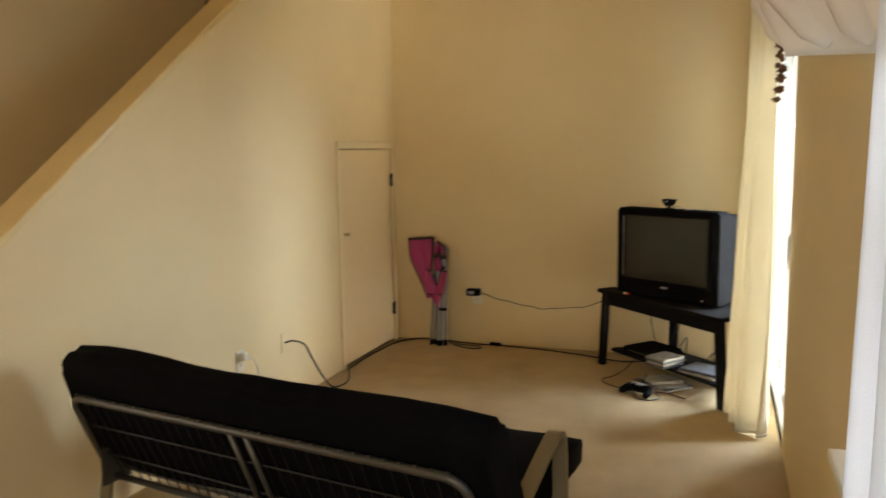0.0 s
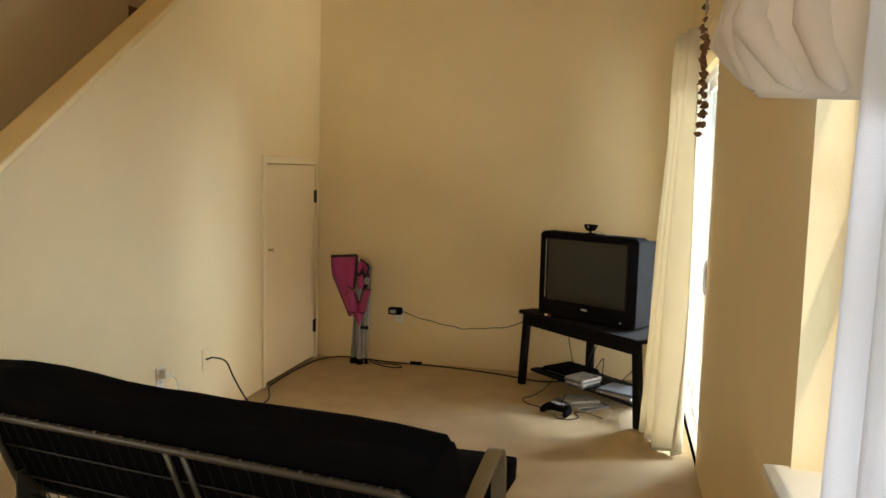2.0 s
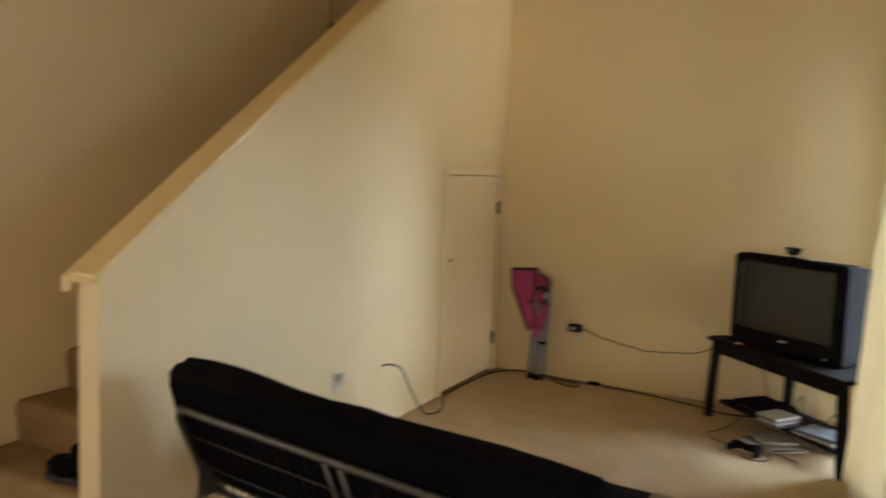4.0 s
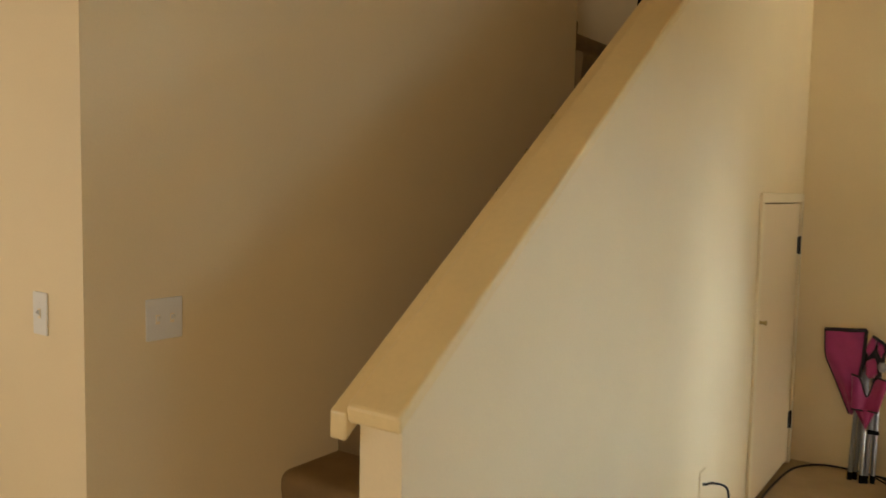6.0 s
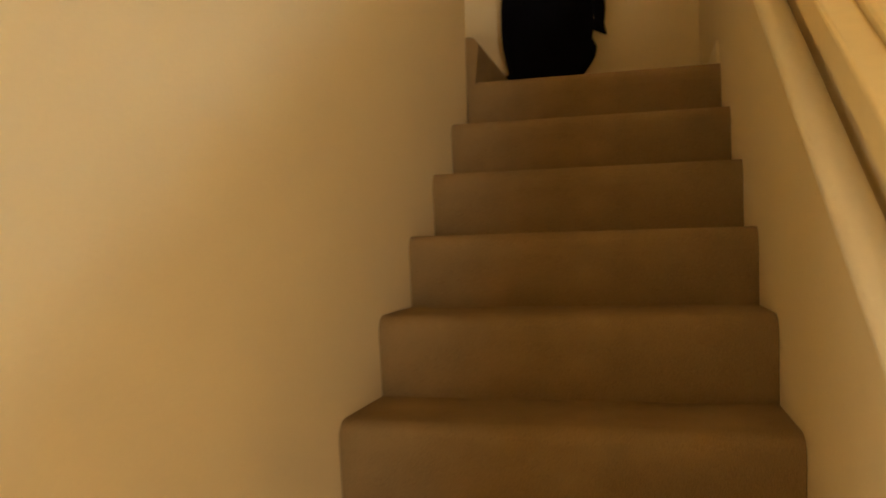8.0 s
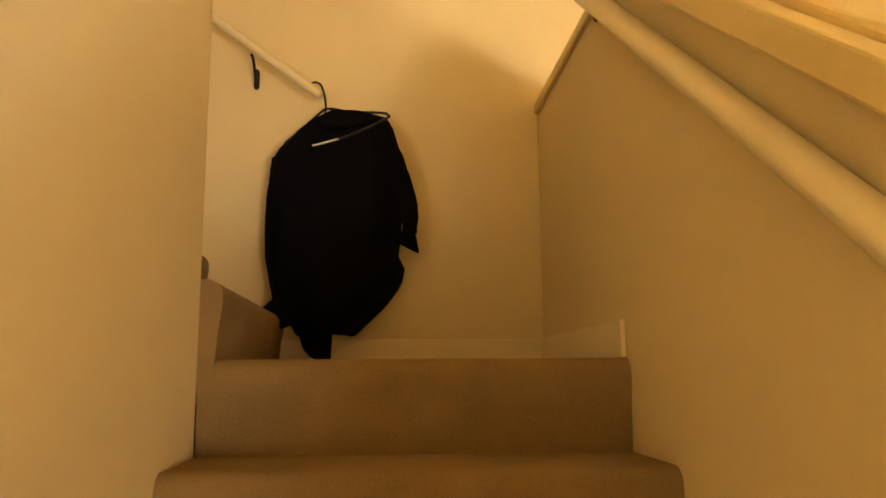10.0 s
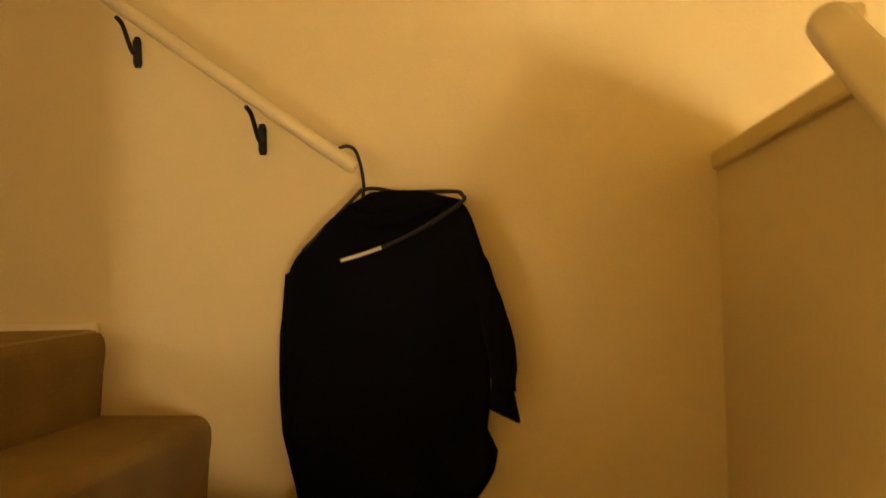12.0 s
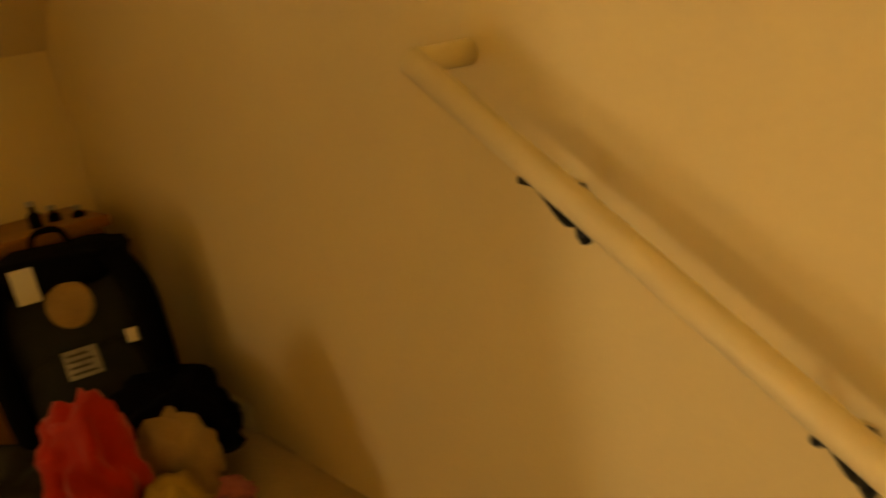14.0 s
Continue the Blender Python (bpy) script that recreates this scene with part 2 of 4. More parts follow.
# ---------------------------------------------------------------- setting
structure("floor", boxm(0.93, XE, SOUTH, BACK, -0.12, 0), CARPET, "worn tan carpet on the living room floor", "floor")
hall = structure("hall_floor", boxm(WEST, 0.93, SOUTH, 1.26, -0.12, -0.006), GROUT, "grout bed of the tiled hall floor", "floor")
structure("understair_floor", boxm(WEST, 0.93, 1.26, BACK, -0.12, -0.002), CONC, "bare floor under the stairs", "floor")
structure("ground", boxm(XE + 0.12, 60, -40, 40, -0.30, -0.15), GRASS, "green lawn outside the window", "ground")
structure("patio", boxm(XE + 0.12, XE + 2.2, 2.4, 5.4, -0.15, -0.06), CONC, "pale concrete patio outside the sliding door", "patio")

# north wall, a gable that closes stairs and living room
structure("wall_north", prism(bmesh.new(), [(WEST, 0), (XE, 0), (XE, EAVE_E), RIDGE, (WEST, EAVE_W)], "y", BACK, BACK + 0.12),
          PAINT, "cream painted plaster wall behind stairs and television", "wall")
# south wall, out of view; its opening is added to pass a fill lamp
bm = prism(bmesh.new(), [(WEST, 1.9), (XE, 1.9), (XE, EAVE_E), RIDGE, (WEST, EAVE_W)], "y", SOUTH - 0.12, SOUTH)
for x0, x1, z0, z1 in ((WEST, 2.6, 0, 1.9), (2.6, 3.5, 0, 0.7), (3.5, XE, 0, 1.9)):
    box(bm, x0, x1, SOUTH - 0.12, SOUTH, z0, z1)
structure("wall_south", bm, PAINT, "plain cream painted end wall with an added, unseen opening", "wall")
# west wall, with unseen openings added to light the hall and the upper landing
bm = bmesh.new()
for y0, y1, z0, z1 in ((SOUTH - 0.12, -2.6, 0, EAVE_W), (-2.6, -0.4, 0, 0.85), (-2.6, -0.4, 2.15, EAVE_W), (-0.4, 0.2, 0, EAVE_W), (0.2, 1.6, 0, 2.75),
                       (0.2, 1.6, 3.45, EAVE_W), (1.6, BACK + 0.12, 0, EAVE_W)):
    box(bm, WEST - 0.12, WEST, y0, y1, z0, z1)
structure("wall_west", bm, PAINT, "plain cream painted wall with added, unseen openings", "wall")

# east wall with sliding door and window openings
DY0, DY1, DZ1 = 3.10, 4.62, 2.04
WY0, WY1, WZ0, WZ1 = -0.45, 1.07, 0.76, 2.08
bm = bmesh.new()
for y0, y1, z0, z1 in ((DY1, BACK + 0.12, 0, EAVE_E), (DY0, DY1, DZ1, EAVE_E), (WY1, DY0, 0, EAVE_E), (WY0, WY1, WZ1, EAVE_E),
                       (WY0, WY1, 0, WZ0), (SOUTH - 0.12, WY0, 0, EAVE_E)):
    box(bm, XE, XE + 0.16, y0, y1, z0, z1)
structure("wall_east", bm, PAINT, "cream painted wall with a window and a sliding door", "wall")

# stair wall on the west side and the wall that turns off it into the hall
bm = bmesh.new()
box(bm, -0.11, 0, 1.05, LEFT_END, 0, UP - 0.25)
structure("wall_stair", prism(bm, [(SOUTH, UP - 0.25), (LEFT_END, UP - 0.25), (LEFT_END, RIDGE[1] - 0.06), (SOUTH, RIDGE[1] - 0.06)], "x", -0.11, 0),
          PAINT, "cream painted wall along the stairs", "wall")
structure("wall_hall", boxm(WEST, -0.11, 1.05, 1.17, 0, UP - 0.25), PAINT, "cream painted hall wall beside the stairs", "wall")

# knee wall between stairs and living room
KS = 0.715
KY0, KZ0, KFLAT = 1.11, 1.068, 2.925
KYB = KY0 + (KFLAT - KZ0) / KS
CY0, CY1, CZ1 = 3.79, 4.63, 1.47
bm = prism(bmesh.new(), [(KY0, 0), (CY0, 0), (CY0, CZ1), (CY1, CZ1), (CY1, 0), (BACK, 0), (BACK, KFLAT), (KYB, KFLAT), (KY0, KZ0)], "x", XK0, XK1)
structure("wall_knee", bm, PAINT, "cream painted half wall that follows the stairs", "wall")
cap = thing("wall_cap", pose(0, 0, 0), "yellowed painted board capping the sloping half wall", "trim", kind="structure")
part("cap_board", prism(bmesh.new(), [(KY0 - 0.025, KZ0 - 0.025 * KS), (KYB, KFLAT), (KYB - 0.01, KFLAT + 0.036), (KY0 - 0.03, KZ0 - 0.03 * KS + 0.04)],
                        "x", XK0 - 0.012, XK1 + 0.016, bevel=0.007), CAPP, cap)
part("cap_board", prism(bmesh.new(), [(KYB - 0.01, KFLAT), (BACK - 0.002, KFLAT), (BACK - 0.002, KFLAT + 0.036), (KYB - 0.01, KFLAT + 0.036)],
                        "x", XK0 - 0.012, XK1 + 0.016, bevel=0.006), CAPP, cap)

part("cap_moulding", prism(bmesh.new(), [(KY0 - 0.028, KZ0 - 0.028 * KS - 0.035), (KYB + 0.02, KFLAT - 0.02), (KYB + 0.02, KFLAT + 0.012), (KYB - 0.02, KFLAT + 0.012), (KY0 - 0.028, KZ0 - 0.028 * KS + 0.022)],
                             "x", XK0 - 0.056, XK0 - 0.0125, bevel=0.005), CAPP, cap)

# upper floor, ceilings
structure("upper_floor", boxm(WEST, -0.45, LEFT_END, BACK, UP - 0.22, UP - 0.002), CARPET, "tan carpet on the upper landing", "floor")
structure("upper_floor_south", boxm(WEST, -0.11, SOUTH, LEFT_END, UP - 0.25, UP - 0.002), CARPET, "tan carpet upstairs", "floor")
bm = bmesh.new()
prism(bm, [(RIDGE[0], RIDGE[1]), (XE + 0.16, roof_z(XE + 0.16)), (XE + 0.16, roof_z(XE + 0.16) + 0.12), (RIDGE[0], RIDGE[1] + 0.12)], "y", SOUTH - 0.12, BACK + 0.12)
prism(bm, [(RIDGE[0], RIDGE[1]), (WEST - 0.12, roof_z(WEST - 0.12)), (WEST - 0.12, roof_z(WEST - 0.12) + 0.12), (RIDGE[0], RIDGE[1] + 0.12)], "y", SOUTH - 0.12, BACK + 0.12)
structure("ceiling", bm, CEIL, "sloping cream painted ceiling", "ceiling")

# baseboards
for a in ((0.0, XK0, BACK - 0.012, BACK, LAND, LAND + 0.08), (WEST, -1.45, BACK - 0.010, BACK, UP, UP + 0.07), (-0.80, -0.448, BACK - 0.011, BACK, 2.583, 2.644),
          (XK0 - 0.012, XK0, LEFT_END + 0.03, BACK - 0.012, LAND, LAND + 0.08),
          (0.0, 0.012, 1.05, tread_y(1) - 0.02, 0, 0.075), (WEST, 0.0, 1.038, 1.05, 0, 0.075)):
    structure("baseboard", boxm(*a, bevel=0.003), TRIM, "narrow cream painted baseboard", "baseboard")

# ---------------------------------------------------------------- stairs
stair = thing("staircase", pose(0, 0, 0), "carpeted brown staircase between two cream walls", "stairs", kind="structure")


def step_mesh(depth, width, high):
    """One carpeted step: rounded nosing over a slightly set back riser."""
    r = 0.034
    prof = [(0.014, 0), (depth + 0.022, 0), (depth + 0.022, high), (r, high)]
    for i in range(1, 6):
        a = math.pi / 2 + i / 5 * math.pi / 2
        prof.append((r + r * math.cos(a), high - r + r * math.sin(a)))
    prof += [(0.0, high - r - 0.02), (0.006, high - r - 0.06)]
    bm = bmesh.new()
    prism(bm, prof, "x", 0, width)
    return bm


bm = step_mesh(RUN, XK0 - 0.002, RISE)
first = part("step", bm, STAIRC, stair, smooth=False)
first.location = (0.001, tread_y(1), 0)
for k in range(2, TOP + 1):
    s = new("step", first.data)
    s.parent = stair
    s.location = (0.001, tread_y(k), (k - 1) * RISE)
box(bm := bmesh.new(), 0.001, XK0 - 0.001, LEFT_END + RUN + 0.02, BACK - 0.001, LAND - 0.12, LAND)
part("landing", bm, STAIRC, stair)
# short second flight to the west
WID2 = BACK - LEFT_END - 0.002
bm = step_mesh(0.24, WID2, RISE)
bmesh.ops.transform(bm, matrix=Matrix.Rotation(radians(90), 4, "Z"), verts=bm.verts)
upstep = part("step", bm, STAIRC, stair)
upstep.location = (0.045, LEFT_END + 0.001, LAND - 0.03)
for k in (1, 2):
    s = new("step", upstep.data)
    s.parent = stair
    s.location = (0.045 - 0.24 * k, LEFT_END + 0.001, LAND - 0.03 + RISE * k)


# ---------------------------------------------------------------- handrails
def bracket(parent, wall_pt, rail_pt, out, k=1.0):
    """Iron handrail bracket: wall plate, curved arm and saddle."""
    w, r, o = Vector(wall_pt), Vector(rail_pt), Vector(out)
    side = o.cross(Vector((0, 0, 1)))
    br = part("bracket", tubem(smooth_path([w + o * 0.008, w + o * 0.03 + Vector((0, 0, -0.006)), (w + r) / 2 + o * 0.02, r + Vector((0, 0, -0.028))], 5), [0.0055 * k] * 16, 8), IRON, parent, "black iron bracket", True)
    part("wall_plate", tubem([w + Vector((0, 0, -0.036)) + o * 0.006, w + Vector((0, 0, -0.027)) + o * 0.007, w + Vector((0, 0, 0.02)) + o * 0.008, w + Vector((0, 0, 0.03)) + o * 0.006], [0.007 * k, 0.0105 * k, 0.0105 * k, 0.007 * k], 10), IRON, br)
    return br


rail = thing("handrail", pose(0, 0, 0), "cream painted round wooden handrail on iron brackets along the half wall", "handrail")
RX = 0.838
R0, R1 = Vector((RX, 1.30, 0.996)), Vector((RX, 3.985, 2.996))
part("rail", tubem([R0, R0 + (R1 - R0) * 0.02, R0 + (R1 - R0) * 0.98, R1], [0.020, 0.0255, 0.0255, 0.0255], 16), TRIM, rail, smooth=True)
part("rail_return", tubem(smooth_path([R1 - (R1 - R0) * 0.004, R1 + Vector((0.012, 0.012, 0.006)), R1 + Vector((0.03, 0.015, 0.008)), Vector((XK0 - 0.001, R1.y + 0.015, R1.z + 0.008))], 4), 0.018, 12), TRIM, rail, smooth=True)
for f in (0.10, 0.57, 0.975):
    p = R0 + (R1 - R0) * f
    bracket(rail, (XK0, p.y + 0.015, p.z - 0.022), p, (-1, 0, 0), 0.75)

rail2 = thing("handrail", pose(0, 0, 0), "cream painted round handrail on iron brackets on the end wall", "handrail")
RY = BACK - 0.08
S0, S1 = Vector((0.155, RY, 2.950)), Vector((-0.487, RY, 3.420))
RR = 0.0158
part("rail", tubem([S0, S0 + (S1 - S0) * 0.02, S1], [0.0125, RR, RR], 16), TRIM, rail2, smooth=True)
part("rail_return", tubem([S1 + Vector((0.004, -0.012, -0.004)), S1 + Vector((0.002, 0.0, -0.002)), Vector((S1.x + 0.004, BACK - 0.001, S1.z - 0.004))], [0.004, RR * 0.9, RR * 0.98], 16), TRIM, rail2, smooth=True)
for x in (-0.055, -0.335):
    f = (x - S0.x) / (S1.x - S0.x)
    p = S0 + (S1 - S0) * f
    bracket(rail2, (x - 0.008, BACK, p.z - 0.072), p + Vector((-0.015, 0, 0.01)), (0, -1, 0), 0.9)


# ---------------------------------------------------------------- closet door under the stairs
def casing(name, x, y0, y1, z1, w, t):
    fr = thing(name, pose(0, 0, 0), "cream painted door casing of the closet", "door frame", kind="structure")
    part("jamb", boxm(x, x + t, y0 - w, y0, 0, z1 + w, bevel=0.004), TRIM, fr)
    part("jamb", boxm(x, x + t, y1, y1 + w, 0, z1 + w, bevel=0.004), TRIM, fr)
    part("head", boxm(x, x + t * 0.94, y0, y1, z1, z1 + w, bevel=0.004), TRIM, fr)
    return fr


casing("door_frame_1", XK1, CY0, CY1, CZ1, 0.048, 0.014)
closet = thing("door_1", pose(0, 0, 0), "low cream painted flush closet door under the stairs, shut", "door", kind="structure")
part("leaf", boxm(XK1 - 0.032, XK1 + 0.004, CY0 + 0.004, CY1 - 0.006, 0.022, CZ1 - 0.006, bevel=0.002), DOORP, closet)
bm = tubem([(XK1 + 0.003, 3.835, 0.905), (XK1 + 0.012, 3.835, 0.905), (XK1 + 0.022, 3.835, 0.905), (XK1 + 0.034, 3.835, 0.905), (XK1 + 0.038, 3.835, 0.905)], [0.012, 0.007, 0.008, 0.014, 0.006], 12)
part("knob", bm, BRASS, closet, "small brass knob", True)
for z in (1.235, 0.255):
    h = part("hinge", boxm(XK1 + 0.003, XK1 + 0.008, CY1 - 0.032, CY1 + 0.008, z - 0.045, z + 0.045, bevel=0.001), IRON, closet, "black steel butt hinge")
    part("pin", tubem([(XK1 + 0.012, CY1 - 0.003, z - 0.05), (XK1 + 0.012, CY1 - 0.003, z + 0.05)], 0.006, 8), IRON, h)


# ---------------------------------------------------------------- electrical plates
def outlet(m, label):
    o = thing("wall_outlet", m, label, "outlet", group="wall outlets")
    part("plate", boxm(-0.036, 0.036, -0.006, 0, -0.058, 0.058, bevel=0.003), WHITEP, o)
    for z in (-0.022, 0.022):
        s = part("socket", tubem([(0, -0.004, z), (0, -0.0075, z)], 0.016, 14), WHITEP, o)
        for x in (-0.006, 0.006):
            part("slot", boxm(x - 0.0012, x + 0.0012, -0.0085, -0.007, z - 0.004, z + 0.005), DARKP, s)
    return o


outlet(pose(1.63, BACK, 0.36), "white duplex outlet with an adapter plugged in")
outlet(pose(XK1, 2.585, 0.37, 0, 0, 90), "white duplex outlet with a night light plug")
jack = thing("wall_outlet", pose(XK1, 3.03, 0.365, 0, 0, 90), "cream cable plate with a black cord", "outlet", group="wall outlets")
part("plate", boxm(-0.036, 0.036, -0.006, 0, -0.058, 0.058, bevel=0.003), PAINT, jack)
part("socket", tubem([(0, -0.005, 0), (0, -0.014, 0)], 0.006, 10), DARKP, jack)


def switch(m, gangs, label):
    o = thing("light_switch", m, label, "light switch")
    w = 0.035 + 0.023 * (gangs - 1)
    part("plate", boxm(-w, w, -0.006, 0, -0.058, 0.058, bevel=0.003), WHITEP, o)
    for g in range(gangs):
        x = (g - (gangs - 1) / 2) * 0.046
        part("slot", boxm(x - 0.006, x + 0.006, -0.0075, -0.005, -0.013, 0.013), TRIM, o)
        bm = bmesh.new()
        prism(bm, [(-0.004, -0.009), (-0.017, 0.004), (-0.015, 0.010), (-0.004, 0.009)], "x", x - 0.004, x + 0.004)
        part("toggle", bm, WHITEP, o)
        for z in (-0.03, 0.03):
            part("screw", tubem([(x, -0.005, z), (x, -0.0068, z)], 0.003, 8), WHITEP, o)
    return o


switch(pose(0, 1.282, 1.135, 0, 0, 90), 2, "white double toggle switch plate on the stair wall")
switch(pose(-0.205, 1.05, 1.155), 1, "white single toggle switch plate on the hall wall")

plug = thing("night_light", pose(XK1 + 0.009, 2.585, 0.395, 0, 0, 90), "small white plug in the wall outlet", "plug")
part("body", boxm(-0.018, 0.018, -0.034, 0, -0.02, 0.022, bevel=0.006), WHITEP, plug)
part("cord", tubem(smooth_path([(0.0, -0.03, -0.012), (0.05, -0.05, -0.03), (0.09, -0.045, -0.14), (0.085, -0.02, -0.24)], 6), 0.003, 6), WHITEP, plug, smooth=True)

adapter = thing("power_adapter", pose(1.63, BACK - 0.009, 0.382), "black wall adapter in the outlet", "power adapter")
part("body", boxm(-0.07, 0.028, -0.06, 0, -0.012, 0.038, bevel=0.006), BLACKP, adapter)
part("label", boxm(-0.055, -0.01, -0.0615, -0.0605, 0.0, 0.026), GREYPL, adapter)


# ---------------------------------------------------------------- cords on wall and floor
def cord(label, pts, r=0.0035, mat=CORD, n=8):
    c = link_mesh("extension_cable", tubem(smooth_path(pts, n), r, 6), mat, None, "", True)
    return tagged(c, label, "cord", group="cords")


cord("thin black adapter cord sagging along the wall to the television stand",
     [(1.66, BACK - 0.05, 0.40), (1.72, BACK - 0.02, 0.372), (1.79, BACK - 0.012, 0.345), (1.88, BACK - 0.014, 0.332), (1.96, BACK - 0.012, 0.312), (2.05, BACK - 0.016, 0.303), (2.12, BACK - 0.02, 0.288),
      (2.19, BACK - 0.03, 0.300), (2.27, BACK - 0.06, 0.309), (2.36, BACK - 0.10, 0.330), (2.45, BACK - 0.15, 0.347), (2.55, 4.49, 0.395), (2.64, 4.42, 0.455), (2.72, 4.44, 0.485)], 0.003)
cord("black power cord lying along the wall", [(XK1 + 0.03, 3.80, 0.006), (1.00, 4.1, 0.006), (1.02, 4.45, 0.006), (1.06, 4.60, 0.006), (1.16, 4.70, 0.008), (1.30, 4.715, 0.007), (1.45, 4.69, 0.006), (1.62, 4.66, 0.006), (1.85, 4.66, 0.006),
      (2.15, 4.63, 0.006), (2.45, 4.56, 0.006), (2.72, 4.47, 0.006), (2.95, 4.55, 0.006)], 0.0055)
cord("loose loop of black cord on the carpet", [(1.42, 4.66, 0.008), (1.50, 4.58, 0.006), (1.62, 4.52, 0.006), (1.70, 4.54, 0.006), (1.66, 4.60, 0.006), (1.52, 4.61, 0.008), (1.45, 4.66, 0.012)], 0.0045)
conn = thing("cord_connector", pose(1.78, 4.665, 0.012, 0, 0, -4), "black inline cord connector on the carpet", "connector")
part("body", boxm(-0.045, 0.045, -0.012, 0.012, -0.011, 0.012, bevel=0.005), BLACKP, conn)
part("sleeve", tubem([(-0.09, 0, -0.004), (-0.045, 0, 0)], [0.005, 0.009], 8), WHITEP, conn)
cord("black antenna cord from the wall plate to the floor", [(XK1 + 0.014, 3.03, 0.365), (XK1 + 0.045, 3.05, 0.372), (XK1 + 0.07, 3.14, 0.33), (XK1 + 0.06, 3.24, 0.22), (XK1 + 0.09, 3.33, 0.07), (XK1 + 0.13, 3.37, 0.010),
      (XK1 + 0.16, 3.48, 0.007), (XK1 + 0.12, 3.60, 0.007), (XK1 + 0.06, 3.72, 0.012), (XK1 + 0.03, 3.80, 0.008)], 0.005)

# ---------------------------------------------------------------- television and its corner stand
F1, F2 = Vector((2.60, 4.37)), Vector((3.35, 3.63))
ux = (F2 - F1).normalized()                      # along the front edge
un = Vector((-ux.y, ux.x))                       # away from the room, into the corner
LEN = (F2 - F1).length
TS = Matrix(((ux.x, un.x, 0, F1.x), (ux.y, un.y, 0, F1.y), (0, 0, 1, 0), (0, 0, 0, 1)))
tvs = thing("tv_stand", TS, "black stained wooden corner television stand with a low shelf", "tv stand")
TZ = 0.52
top = [(-0.02, -0.02), (LEN + 0.02, -0.02), (LEN + 0.02, 0.10), (LEN - 0.22, 0.44), (0.22, 0.44), (-0.02, 0.10)]
part("tabletop", prism(bmesh.new(), top, "z", TZ - 0.025, TZ, bevel=0.005), BLACKW, tvs)
part("apron", boxm(0.05, LEN - 0.05, 0.012, 0.03, TZ - 0.10, TZ - 0.025, bevel=0.002), BLACKW, tvs)
part("shelf", prism(bmesh.new(), [(0.03, 0.06), (LEN - 0.03, 0.06), (LEN - 0.03, 0.12), (LEN - 0.23, 0.40), (0.23, 0.40), (0.03, 0.12)], "z", 0.095, 0.115, bevel=0.004), BLACKW, tvs)
for x, y, lean in ((0.03, 0.02, -0.04), (LEN - 0.03, 0.02, 0.04), (0.25, 0.40, 0), (LEN - 0.25, 0.40, 0)):
    bm = bmesh.new()
    box(bm, x - 0.024, x + 0.024, y - 0.02, y + 0.02, 0, TZ - 0.025, bevel=0.004)
    for v in bm.verts:
        k = 1 - v.co.z / TZ
        v.co.x += lean * k
    part("leg", bm, BLACKW, tvs)
# crt set
tw, th = 0.735, 0.555
tv = thing("television", TS @ pose(LEN / 2 - 0.005, 0.075, TZ, 0, 0, 12), "black tube television with a grey screen, switched off", "television")
x0, x1 = -tw / 2, tw / 2
bm = bmesh.new()
prism(bm, [(x0, 0.012), (x1, 0.012), (x1, th - 0.02), (x1 - 0.02, th), (x0 + 0.02, th), (x0, th - 0.02)], "y", 0.0, 0.11, bevel=0.006)
part("cabinet_front", bm, BLACKP, tv)
bm = bmesh.new()
a = [(x0 + 0.01, 0.018), (x1 - 0.01, 0.018), (x1 - 0.01, th - 0.02), (x0 + 0.01, th - 0.02)]
b = [(x0 + 0.17, 0.04), (x1 - 0.17, 0.04), (x1 - 0.17, th - 0.12), (x0 + 0.17, th - 0.12)]
va = [bm.verts.new((p[0], 0.105, p[1])) for p in a]
vm = [bm.verts.new((p[0] * 0.97, 0.24, p[1] - 0.005 * (p[1] > 0.1))) for p in a]
vb = [bm.verts.new((p[0], 0.47, p[1])) for p in b]
for r0, r1 in ((va, vm), (vm, vb)):
    for i in range(4):
        bm.faces.new((r0[i], r0[(i + 1) % 4], r1[(i + 1) % 4], r1[i]))
bm.faces.new(va), bm.faces.new(vb[::-1])
part("rear_shell", bm, BLACKP, tv)
sx0, sx1, sz0, sz1 = x0 + 0.075, x1 - 0.075, 0.115, th - 0.045
part("bezel", boxm(sx0 - 0.02, sx1 + 0.02, -0.006, 0.002, sz0 - 0.02, sz1 + 0.02, bevel=0.003), BLACKP, tv)
bm = sheet(lambda u, v: (sx0 + u * (sx1 - sx0), -0.007 - 0.012 * (1 - (2 * u - 1) ** 2) * (1 - (2 * v - 1) ** 2) ** 0.5, sz0 + v * (sz1 - sz0)), 16, 12, 0)
part("screen", bm, SCREEN, tv, "dark grey curved glass screen", True)
part("bezel_strip", boxm(sx0 - 0.021, sx0 - 0.017, -0.009, -0.005, sz0 + 0.01, sz1 - 0.005), GREYPL, tv)
part("badge", boxm(-0.022, 0.022, -0.008, -0.004, 0.072, 0.084), GREYPL, tv, "small silver maker's badge")
part("speaker_panel", boxm(x0 + 0.03, x1 - 0.03, -0.005, 0.003, 0.02, 0.058, bevel=0.003), BLACKP, tv)
part("power_button", tubem([(x1 - 0.1, -0.003, 0.035), (x1 - 0.1, -0.01, 0.035)], 0.006, 10), GREYPL, tv)
for xx in (x0 + 0.1, x1 - 0.1):
    part("foot", boxm(xx - 0.03, xx + 0.03, 0.03, 0.4, 0, 0.02), BLACKP, tv)
